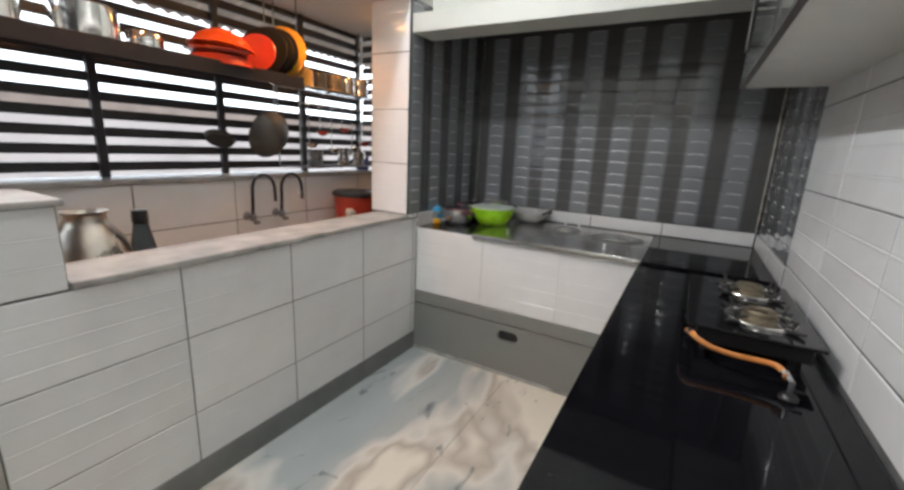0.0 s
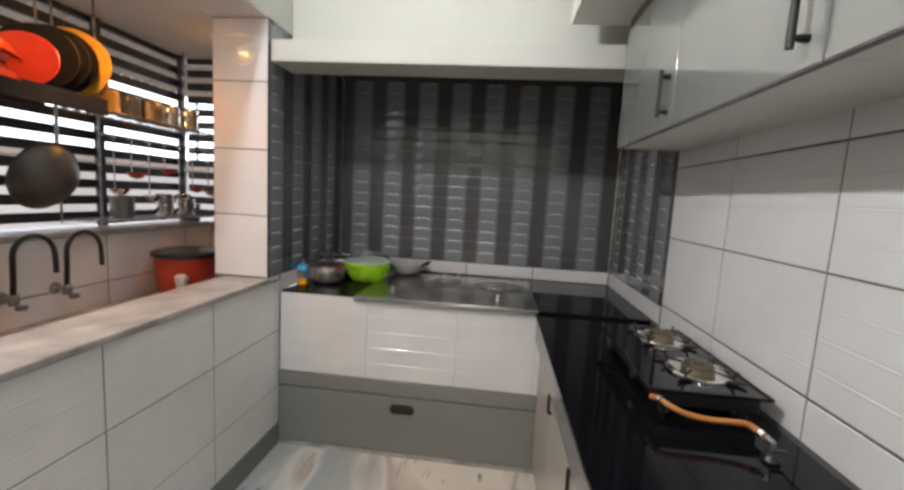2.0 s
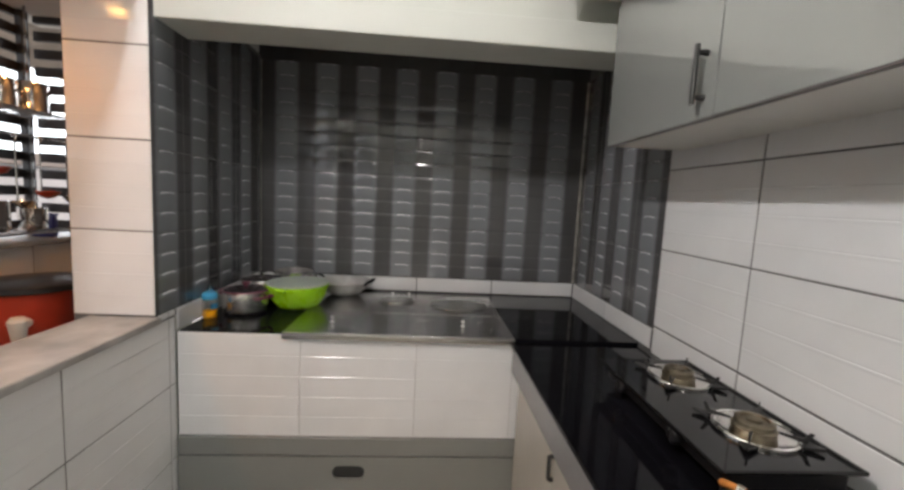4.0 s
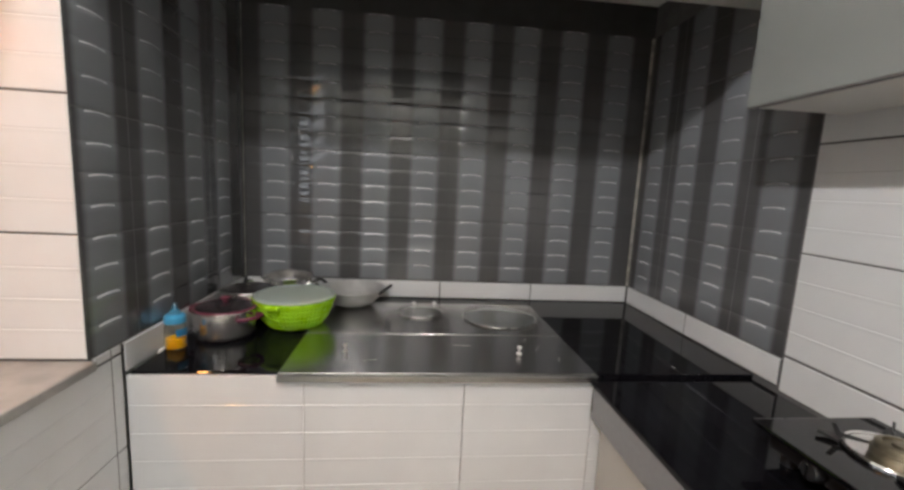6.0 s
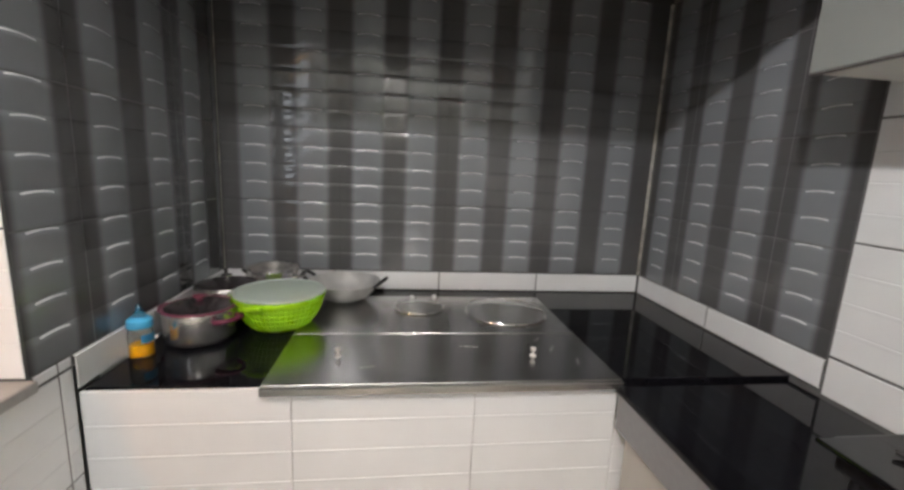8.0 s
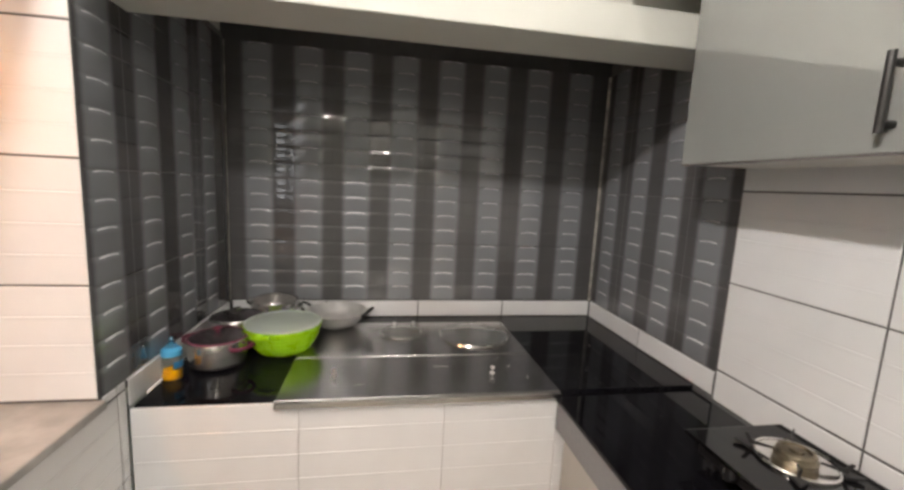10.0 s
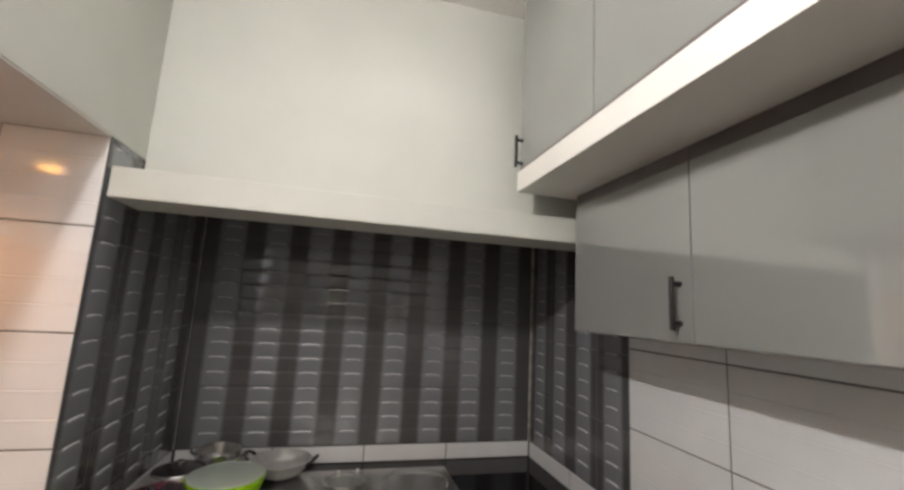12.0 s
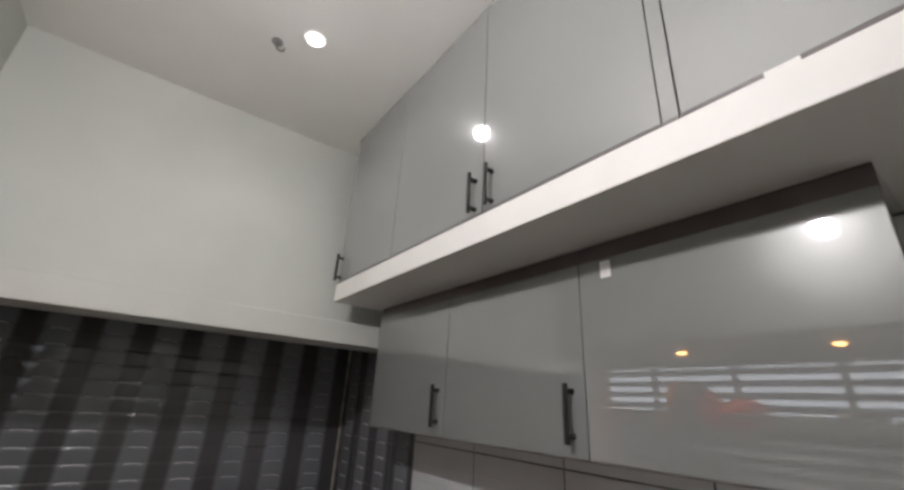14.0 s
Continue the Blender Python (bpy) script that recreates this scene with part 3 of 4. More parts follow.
m, n, l, b = shader("hazy_sky_glow")
b.inputs["Base Color"].default_value = (0.0, 0.0, 0.0, 1)
b.inputs["Emission Color"].default_value = (0.88, 0.95, 1.0, 1)
b.inputs["Emission Strength"].default_value = 3.0
sky_box = boxed(-71, -70, -90, 90, -3.4, 60)
for y in (-92, 91):
    box(sky_box, -69.9, 60, y, y + 1, -3.4, 60)
structure("backdrop", sky_box, m, "bright hazy sky in the distance", "backdrop")

# ---- cooking platform things ----
STEEL_X0, STEEL_X1 = -1.127, -0.1766


def knob_pin(bm, x, y, z):
    lathe(bm, [(0.0, 0.0), (0.010, 0.0), (0.010, 0.003), (0.0035, 0.004), (0.0035, 0.017), (0.008, 0.018), (0.0085, 0.026), (0.0, 0.027)], 16, (x, y, z))
    return bm


def steel_cover(name, y0, y1, pins, label, lip):
    t = thing(name, label, "steel cover", group="steel covers")
    bm = boxed(STEEL_X0, STEEL_X1, y0, y1, SLAB + 0.001, SLAB + 0.009, 0.002, 1)
    part("sheet", bm, BRUSHED, t)
    if lip:
        part("front_lip", boxed(STEEL_X0, STEEL_X1, y0 - 0.012, y0 - 0.0005, SLAB - 0.016, SLAB + 0.008, 0.004), BRUSHED, t, "bright folded steel edge")
    for x, y in pins:
        bm = knob_pin(bmesh.new(), x, y, SLAB + 0.009)
        bmesh.ops.recalc_face_normals(bm, faces=bm.faces)
        part("knob", bm, ALUMINIUM, t, "small bright knob", True)
    return t


SCRATCH = surface("bright_scratch", (0.75, 0.74, 0.72), 0.3, 1.0, vary=0.3, scale=80)
first_cover = steel_cover("steel_cover", FRONT - 0.010, 2.6064, [(-0.9623, 2.4426), (-0.3827, 2.4334)], "brushed steel cover sheet with two small knobs", True)
for x, y, ln, a in ((-0.3036, 2.484, 0.05, 60), (-0.3312, 2.5576, 0.03, 48), (-0.874, 2.3736, 0.04, 12), (-0.5704, 2.5024, 0.06, -8), (-0.2576, 2.392, 0.04, 70)):
    bm = boxed(-ln / 2, ln / 2, -0.0005, 0.0005, 0.0, 0.0003)
    bmesh.ops.transform(bm, matrix=pose(x, y, SLAB + 0.0091, 0, 0, a), verts=bm.verts)
    part("scratch", bm, SCRATCH, first_cover, "fine bright scratch")
steel_cover("steel_cover", 2.61, 3.0222, [(-0.736, 2.944), (-0.644, 2.9532)], "brushed steel cover sheet at the back of the platform", False)


def glass_lid(place, r, label):
    t = thing("glass_lid", label, "lid", place)
    g = part("pane", turned([(0, 0.014), (r * 0.5, 0.012), (r * 0.93, 0.004), (r * 0.98, 0.001), (r * 0.98, 0.005), (r * 0.5, 0.016), (0, 0.018)], seg=48), GLASS, t, "", True)
    g.visible_shadow = False
    ring = bmesh.new()
    tube(ring, arc((0, 0, 0.004), r, 0, 360 * 47 / 48, 47, "xy"), 0.0024, 8, True)
    part("rim", ring, STEEL, t, "steel rim", True)
    return t


glass_lid((-0.3698, 2.829, SLAB + 0.010), 0.1582, "flat round glass lid with thin steel rim on the cover")
glass_lid((-0.7084, 2.8796, SLAB + 0.010), 0.0966, "small round glass lid lying on the steel cover")


def pot(place, r, h, label, grip, lid=False, turn=0.0, group="pots on the platform"):
    t = thing("cooking_pot", label, "pot", place, turn, group)
    part("body", turned([(0, 0.0), (r * 0.86, 0.0), (r * 0.95, 0.006), (r, 0.02), (r, h - 0.004), (r + 0.005, h), (r + 0.004, h + 0.002), (r - 0.003, h - 0.003), (r - 0.004, 0.022), (r * 0.85, 0.006), (0, 0.005)], seg=48), POT_STEEL, t, "", True)
    for s in (1, -1):
        bm = bmesh.new()
        w = r * 0.42
        tube(bm, [(s * (r - 0.002), -w, h * 0.78), (s * (r + 0.022), -w * 0.9, h * 0.82), (s * (r + 0.040), -w * 0.5, h * 0.86), (s * (r + 0.045), 0, h * 0.87), (s * (r + 0.040), w * 0.5, h * 0.86), (s * (r + 0.022), w * 0.9, h * 0.82), (s * (r - 0.002), w, h * 0.78)], 0.007, 10)
        part("handle", bm, grip, t, "maroon sleeved loop handle" if grip is MAROON else "steel loop handle", True)
    if lid:
        g = part("lid", turned([(r * 0.97, h + 0.003), (r * 0.7, h + 0.012), (r * 0.3, h + 0.017), (0, h + 0.018), (0, h + 0.022), (r * 0.3, h + 0.021), (r * 0.7, h + 0.016), (r * 0.97, h + 0.007)], seg=48), SMOKED_GLASS, t, "smoked glass lid", True)
        g.visible_shadow = False
        ring = bmesh.new()
        tube(ring, arc((0, 0, h + 0.005), r * 0.985, 0, 360 * 47 / 48, 47, "xy"), 0.004, 8, True)
        part("rim", ring, grip if grip is MAROON else STEEL, g, "lid rim", True)
        part("knob", turned([(0, h + 0.022), (0.008, h + 0.022), (0.008, h + 0.030), (0.018, h + 0.035), (0.018, h + 0.040), (0, h + 0.043)], seg=24), grip if grip is MAROON else STEEL, g, "lid knob", True)
    return t


pot((-1.402, 2.606, SLAB + 0.001), 0.099, 0.0966, "steel pot with maroon handles and glass lid beside the bottle", MAROON, True, -24)
pot((-1.405, 2.823, SLAB + 0.001), 0.100, 0.106, "steel pot with glass lid behind the maroon pot", STEEL, True, -50)
pot((-1.30, 3.018, SLAB + 0.001), 0.100, 0.1288, "open steel pot in the tiled corner", STEEL, False, -28)


def basket_bowl(place):
    t = thing("green_bowl", "lime green plastic basket bowl with frosted lid", "bowl", place)
    r, h = 0.1481, 0.1168
    part("body", turned([(0, 0.0), (r * 0.52, 0.0), (r * 0.60, 0.006), (r * 0.78, h * 0.30), (r * 0.90, h * 0.62), (r * 0.95, h * 0.86), (r * 1.0, h * 0.88), (r * 1.01, h), (r * 0.96, h), (r * 0.93, h * 0.86), (r * 0.86, h * 0.6), (r * 0.6, 0.012), (0, 0.008)], seg=56), GREEN, t, "", True)
    rib = bmesh.new()
    for k in range(56):
        a = 2 * math.pi * k / 56
        pts = [(r * f * math.cos(a), r * f * math.sin(a), h * g) for f, g in ((0.62, 0.06), (0.79, 0.30), (0.91, 0.62), (0.955, 0.84))]
        tube(rib, pts, 0.0022, 5)
    for f, g in ((0.70, 0.17), (0.79, 0.31), (0.86, 0.47), (0.91, 0.62), (0.94, 0.75)):
        tube(rib, arc((0, 0, h * g), r * f, 0, 360 * 55 / 56, 55, "xy"), 0.002, 5, True)
    part("ribs", rib, GREEN, t, "woven lattice ribs", True)
    part("lid", turned([(r * 0.99, h + 0.001), (r * 1.0, h + 0.006), (r * 0.93, h + 0.010), (r * 0.90, h + 0.006), (r * 0.4, h + 0.012), (0, h + 0.014)], seg=56), LID, t, "frosted flat plastic lid", True)
    for s in (-35, 145):
        a = radians(s - 70)
        b = boxed(-0.026, 0.026, -0.012, 0.012, h * 0.86, h * 0.98, 0.005)
        bmesh.ops.transform(b, matrix=Matrix.Translation((r * 1.03 * math.cos(a), r * 1.03 * math.sin(a), 0)) @ pose(0, 0, 0, 0, 0, s + 20), verts=b.verts)
        part("grip", b, GREEN, t, "moulded grip", True)


basket_bowl((-1.192, 2.714, SLAB + 0.001))

kadai = thing("wok", "round aluminium wok with black loop handles", "wok", (-1.012, 2.9762, SLAB + 0.010), -16)
R, Hh = 0.1398, 0.0773
part("body", turned([(0, 0.0), (R * 0.42, 0.001), (R * 0.68, Hh * 0.22), (R * 0.87, Hh * 0.58), (R * 0.97, Hh * 0.95), (R * 1.03, Hh), (R * 1.03, Hh + 0.003), (R * 0.955, Hh * 0.97), (R * 0.84, Hh * 0.58), (R * 0.62, Hh * 0.24), (0, 0.006)], seg=52), ALUMINIUM, kadai, "", True)
for s in (1, -1):
    bm = bmesh.new()
    tube(bm, [(s * R * 0.98, -0.038, Hh * 0.9), (s * (R + 0.022), -0.034, Hh + 0.012), (s * (R + 0.034), -0.014, Hh + 0.022), (s * (R + 0.034), 0.014, Hh + 0.022), (s * (R + 0.022), 0.034, Hh + 0.012), (s * R * 0.98, 0.038, Hh * 0.9)], 0.0075, 10)
    part("handle", bm, BLACK_PLASTIC, kadai, "black loop handle", True)

bottle = thing("feeding_bottle", "feeding bottle of orange drink with sky blue cap", "bottle", (-1.5051, 2.484, SLAB + 0.001))
part("drink", turned([(0, 0.002), (0.026, 0.002), (0.028, 0.006), (0.028, 0.034), (0, 0.034)], seg=28), JUICE, bottle, "orange drink", True)
b = part("body", turned([(0, 0.0), (0.028, 0.0), (0.0315, 0.005), (0.0315, 0.060), (0.029, 0.075), (0.024, 0.082), (0.0225, 0.082), (0.027, 0.074), (0.0295, 0.06), (0.0295, 0.006), (0, 0.0015)], seg=32), CLEAR, bottle, "clear plastic body", True)
b.visible_shadow = False
part("cap", turned([(0.0, 0.083), (0.031, 0.083), (0.032, 0.086), (0.031, 0.104), (0.022, 0.112), (0, 0.113)], seg=32), BLUE, bottle, "sky blue screw cap", True)
part("teat", turned([(0.015, 0.1135), (0.014, 0.122), (0.008, 0.130), (0.0065, 0.142), (0.004, 0.147), (0, 0.148)], seg=24), CLEAR, bottle, "clear teat", True)
band = bmesh.new()
for k in range(8):
    a0, a1 = radians(-60 + k * 11), radians(-60 + (k + 1) * 11)
    band.faces.new([band.verts.new((0.0322 * math.cos(a), 0.0322 * math.sin(a), z)) for a, z in ((a0, 0.042), (a1, 0.042), (a1, 0.066), (a0, 0.066))])
bmesh.ops.solidify(band, geom=band.faces[:], thickness=0.0004)
part("label", band, BLUE, bottle, "blue printed label")

# ---- gas stove ----
HX0, HX1, HY0, HY1, HZ = 0.0276, 0.340, 1.345, 1.935, 0.930
stove = thing("gas_stove", "black glass gas stove with two burners on the granite worktop", "gas stove", (0, 0, 0))
part("glass_top", boxed(HX0, HX1, HY0, HY1, HZ - 0.010, HZ, 0.004), BLACK_GLASS, stove, "polished black glass top")
part("body", boxed(HX0 + 0.03, HX1 - 0.02, HY0 + 0.02, HY1 - 0.02, HZ - 0.055, HZ - 0.0105, 0.006), BLACK_PLASTIC, stove, "black painted body")
for x in (HX0 + 0.06, HX1 - 0.05):
    for y in (HY0 + 0.05, HY1 - 0.05):
        part("foot", turned([(0, TOP + 0.001), (0.016, TOP + 0.001), (0.014, HZ - 0.056), (0, HZ - 0.056)], seg=18, centre=(x, y, 0)), BLACK_PLASTIC, stove, "", True)
for by in (1.492, 1.782):
    bx = 0.212
    burner = part("drip_ring", turned([(0.081, HZ + 0.001), (0.0815, HZ + 0.007), (0.085, HZ + 0.010), (0.0885, HZ + 0.007), (0.089, HZ + 0.001)], seg=48, centre=(bx, by, 0)), STEEL, stove, "bright steel drip ring", True)
    part("dish", turned([(0.036, HZ + 0.0008), (0.055, HZ + 0.0012), (0.0803, HZ + 0.005), (0.0803, HZ + 0.001)], seg=40, centre=(bx, by, 0)), STEEL, burner, "shiny metal dish", True)
    part("burner_head", turned([(0.045, HZ + 0.001), (0.046, HZ + 0.014), (0.041, HZ + 0.017), (0.041, HZ + 0.027), (0.037, HZ + 0.031), (0.030, HZ + 0.032), (0.028, HZ + 0.026), (0.016, HZ + 0.026), (0.015, HZ + 0.032), (0.0, HZ + 0.033)], seg=40, centre=(bx, by, 0)), BRASS, burner, "dull brass burner", True)
    for k in range(4):
        a = radians(45 + 90 * k)
        c, s = math.cos(a), math.sin(a)
        bm = bmesh.new()
        blade = [(0.0905, -0.018, 0.009), (0.0905, 0.018, 0.009), (0.126, 0.003, 0.013), (0.126, -0.003, 0.013)]
        fin = [(0.046, 0.014), (0.094, 0.010), (0.106, 0.036), (0.098, 0.037), (0.088, 0.020), (0.046, 0.019)]
        rings = [[bm.verts.new((bx + r * c - w * s, by + r * s + w * c, HZ + z - dz)) for r, w, z in blade] for dz in (0.0, 0.006)]
        bm.faces.new(rings[0])
        bm.faces.new(rings[1][::-1])
        for i in range(4):
            bm.faces.new((rings[0][i], rings[1][i], rings[1][(i + 1) % 4], rings[0][(i + 1) % 4]))
        sides = [[bm.verts.new((bx + r * c - w * s, by + r * s + w * c, HZ + z)) for r, z in fin] for w in (-0.002, 0.002)]
        bm.faces.new(sides[0][::-1])
        bm.faces.new(sides[1])
        for i in range(6):
            bm.faces.new((sides[0][i], sides[0][(i + 1) % 6], sides[1][(i + 1) % 6], sides[1][i]))
        bmesh.ops.recalc_face_normals(bm, faces=bm.faces)
        part("pan_support", bm, BLACK_IRON, burner, "black iron pan support arm")
for ky in (1.53, 1.80):
    bm = turned([(0, 0), (0.021, 0), (0.022, 0.004), (0.019, 0.018), (0.017, 0.020), (0, 0.020)], seg=28)
    bmesh.ops.transform(bm, matrix=Matrix.Translation((HX0 + 0.029, ky, HZ - 0.034)) @ pose(0, 0, 0, 0, -90, 0), verts=bm.verts)
    k = part("control_knob", bm, BLACK_PLASTIC, stove, "black control knob", True)
    bm = boxed(HX0 + 0.003, HX0 + 0.0085, ky - 0.003, ky + 0.003, HZ - 0.050, HZ - 0.018, 0.001, 1)
    part("pointer", bm, STEEL, k, "bright pointer bar")
hose = thing("gas_hose", "orange rubber gas hose clamped to the stove", "hose", (0, 0, 0))
pts = []
ctrl = [(0.034, 1.3528, 0.9032), (0.0395, 1.316, 0.9152), (0.0579, 1.2847, 0.9115), (0.0892, 1.27, 0.9032), (0.1398, 1.2626, 0.8986), (0.1904, 1.2608, 0.8995), (0.2226, 1.2553, 0.9004), (0.2364, 1.2378, 0.8968), (0.2419, 1.2166, 0.8912)]
for i in range(len(ctrl) - 1):
    p0, p1, p2, p3 = (Vector(ctrl[max(0, min(len(ctrl) - 1, i + d))]) for d in (-1, 0, 1, 2))
    for k in range(6):
        u = k / 6
        pts.append(0.5 * ((2 * p1) + (p2 - p0) * u + (2 * p0 - 5 * p1 + 4 * p2 - p3) * u * u + (3 * p1 - p0 - 3 * p2 + p3) * u ** 3))
pts.append(Vector(ctrl[-1]))
part("tube", tube(bmesh.new(), pts, 0.0075, 12), HOSE, hose, "", True)
for i in (7, len(pts) - 4):
    d = (pts[i + 1] - pts[i - 1]).normalized()
    bm = bmesh.new()
    tube(bm, [pts[i] - d * 0.007, pts[i] + d * 0.007], 0.0098, 14)
    part("clamp", bm, STEEL, hose, "steel hose clamp", True)
valve = thing("gas_valve", "small dark gas pipe and valve against the tiled wall", "valve", (0.2493, 1.1982, TOP + 0.001))
part("base", turned([(0, 0), (0.018, 0), (0.020, 0.005), (0.014, 0.014), (0, 0.015)], seg=24), DARK_METAL, valve, "", True)
part("pipe", tube(bmesh.new(), [(0, 0, 0.014), (0, 0, 0.045), (-0.003, 0.005, 0.046), (-0.006, 0.014, 0.0494)], 0.006, 12), PIPE_METAL, valve, "dull metal pipe", True)
part("lever", boxed(0.004, 0.030, -0.004, 0.004, 0.022, 0.026, 0.001), DARK_METAL, valve, "small lever")

# ---- wash area things ----
wash = tagged(part("wash_slab", boxed(-2.2982, -1.8354, 0.0938, 2.7858, 0.7636, 0.7912, 0.004), SILL, None), "pale stone slab of the wash area", "slab")
for y in (1.5962, 1.7977):
    tap = thing("tap", "dull metal tap with tall black swan neck spout", "tap", (-2.2972, y, 0.92), group="wash taps")
    bm = turned([(0, 0.0), (0.026, 0.0), (0.024, 0.006), (0.012, 0.012), (0.012, 0.055), (0, 0.055)], seg=24)
    bmesh.ops.transform(bm, matrix=pose(0, 0, 0, 0, 90, 0), verts=bm.verts)
    part("body", bm, PIPE_METAL, tap, "", True)
    part("joint", turned([(0, -0.022), (0.015, -0.022), (0.018, -0.014), (0.018, 0.012), (0.012, 0.020), (0, 0.020)], seg=24, centre=(0.058, 0, 0)), PIPE_METAL, tap, "", True)
    bm = bmesh.new()
    tube(bm, [(0.060, 0, 0.0), (0.066, 0, -0.02), (0.090, 0, -0.026)], [0.006, 0.006, 0.005], 10)
    lathe(bm, [(0, 0), (0.018, 0.0), (0.020, 0.008), (0.018, 0.016), (0, 0.017)], 20, (0.092, 0, -0.036))
    part("handle", bm, PIPE_METAL, tap, "turn handle", True)
    neck = [(0.058, 0.0, 0.020), (0.058, 0.004, 0.09), (0.058, 0.006, 0.17)]
    for i in range(1, 13):
        a = math.pi * (1 - i / 12)
        neck.append((0.058 + 0.02 * i / 12, 0.074 + 0.068 * math.cos(a), 0.17 + 0.075 * math.sin(a)))
    neck += [(0.078, 0.144, 0.13), (0.078, 0.145, 0.085)]
    part("spout", tube(bmesh.new(), neck, 0.0095, 12), BLACK_PLASTIC, tap, "black flexible swan neck spout", True)

dispenser = thing("water_pot", "red water container with black lid and white tap", "water container", (-2.0884, 2.3184, 0.7921))
part("body", turned([(0, 0), (0.1242, 0), (0.138, 0.02), (0.1518, 0.1288), (0.1564, 0.2162), (0, 0.2171)], seg=44), RED, dispenser, "", True)
part("lid", turned([(0, 0.218), (0.1674, 0.218), (0.1711, 0.2245), (0.1674, 0.241), (0.1518, 0.2484), (0.046, 0.2539), (0, 0.2548)], seg=44), BLACK_PLASTIC, dispenser, "black lid", True)
bm = bmesh.new()
tube(bm, [(0.0736, -0.1104, 0.115), (0.1104, -0.1886, 0.115)], 0.019, 14)
tube(bm, [(0.1076, -0.1858, 0.1518), (0.1076, -0.1858, 0.138), (0.1076, -0.1858, 0.0598)], [0.020, 0.029, 0.018], 14)
part("spigot", bm, WHITE_PLASTIC, dispenser, "white plastic spigot", True)

handi = thing("steel_handi", "conical polished steel pot on the wash slab", "pot", (-2.024, 0.736, 0.7921))
part("body", turned([(0, 0), (0.10, 0), (0.128, 0.02), (0.146, 0.06), (0.145, 0.10), (0.112, 0.18), (0.072, 0.235), (0.064, 0.262), (0.070, 0.280), (0.074, 0.284), (0.066, 0.281), (0.058, 0.262), (0.066, 0.235), (0.10, 0.18), (0, 0.05)], seg=44), DULL_STEEL, handi, "", True)
sb = thing("soap_bottle", "smoky grey bottle with black cap on the wash slab", "bottle", (-1.9504, 0.8878, 0.7921))
part("body", turned([(0, 0), (0.052, 0), (0.056, 0.01), (0.055, 0.06), (0.046, 0.12), (0.032, 0.19), (0.026, 0.225), (0, 0.226)], seg=32), DARK_BOTTLE, sb, "", True)
part("cap", turned([(0, 0.227), (0.027, 0.227), (0.029, 0.23), (0.027, 0.28), (0, 0.282)], seg=28), BLACK_PLASTIC, sb, "black cap", True)

# hanging rack
RX0, RX1, RY0, RY1, RZ = -2.4104, -2.116, 0.2024, 1.8952, 1.725
rack = thing("dish_rack", "dark metal dish rack hung across the slatted grille", "rack", (0, 0, 0))
part("tray", boxed(RX0, RX1, RY0, RY1, RZ - 0.010, RZ, 0.003), SLAT, rack, "dark sheet tray")
part("front_edge", boxed(RX1 + 0.0005, RX1 + 0.008, RY0, RY1, RZ - 0.055, RZ + 0.014, 0.002), SLAT, rack, "folded front edge")
part("back_edge", boxed(RX0 - 0.008, RX0 - 0.0005, RY0, RY1, RZ - 0.030, RZ + 0.014, 0.002), SLAT, rack, "folded back edge")
for y in (RY0 + 0.05, 0.9844, RY1 - 0.03):
    for x in (RX0 + 0.01,):
        part("hanger", tube(bmesh.new(), [(x, y, RZ), (x, y, WASH_CEIL - 0.001)], 0.0045, 8), PIPE_METAL, rack, "thin hanging rod", True)


def steel_vessel(place, r, h, label, mat=STEEL, turn=0.0, flip=True, group="vessels on the rack", name="steel_vessel"):
    t = thing(name, label, "vessel", place, turn, group)
    prof = [(0, 0.0), (r * 0.90, 0.0), (r * 0.97, 0.008), (r, h * 0.5), (r * 1.0, h - 0.006), (r * 1.05, h), (r * 1.05, h + 0.003), (r * 0.96, h - 0.006), (r * 0.95, 0.012), (0, 0.006)]
    if flip:
        prof = [(a, h + 0.003 - z) for a, z in prof]
    part("body", turned(prof, seg=36), mat, t, "", True)
    return t


steel_vessel((-2.2632, 0.3864, RZ + 0.001), 0.11, 0.10, "upturned orange-lit steel vessel on the dark rack")
steel_vessel((-2.2724, 0.6256, RZ + 0.001), 0.10, 0.13, "upturned deep steel vessel on the dark rack")
steel_vessel((-2.254, 0.9108, RZ + 0.001), 0.115, 0.14, "upturned wide steel vessel on the dark rack")
steel_vessel((-2.2816, 1.1408, RZ + 0.001), 0.075, 0.09, "upturned small steel vessel on the dark rack")

basin = thing("red_basin", "red plastic basin upturned on the rack", "basin", (-2.254, 1.472, RZ + 0.001))
part("body", turned([(0.1702, 0.0), (0.1748, 0.004), (0.1638, 0.012), (0.1472, 0.040), (0.1288, 0.056), (0, 0.060)], seg=44), RED, basin, "", True)
tray = thing("steel_plate", "shiny steel plate lying on the red basin", "plate", (-2.2448, 1.472, RZ + 0.062))
part("disc", turned([(0, 0.0), (0.1288, 0.0), (0.161, 0.012), (0.1656, 0.014), (0.161, 0.016), (0.1288, 0.004), (0, 0.003)], seg=44), STEEL, tray, "", True)
ob = thing("orange_bowl", "bright orange plastic bowl upturned and tilted on the plate", "bowl", (-2.254, 1.4904, RZ + 0.079))
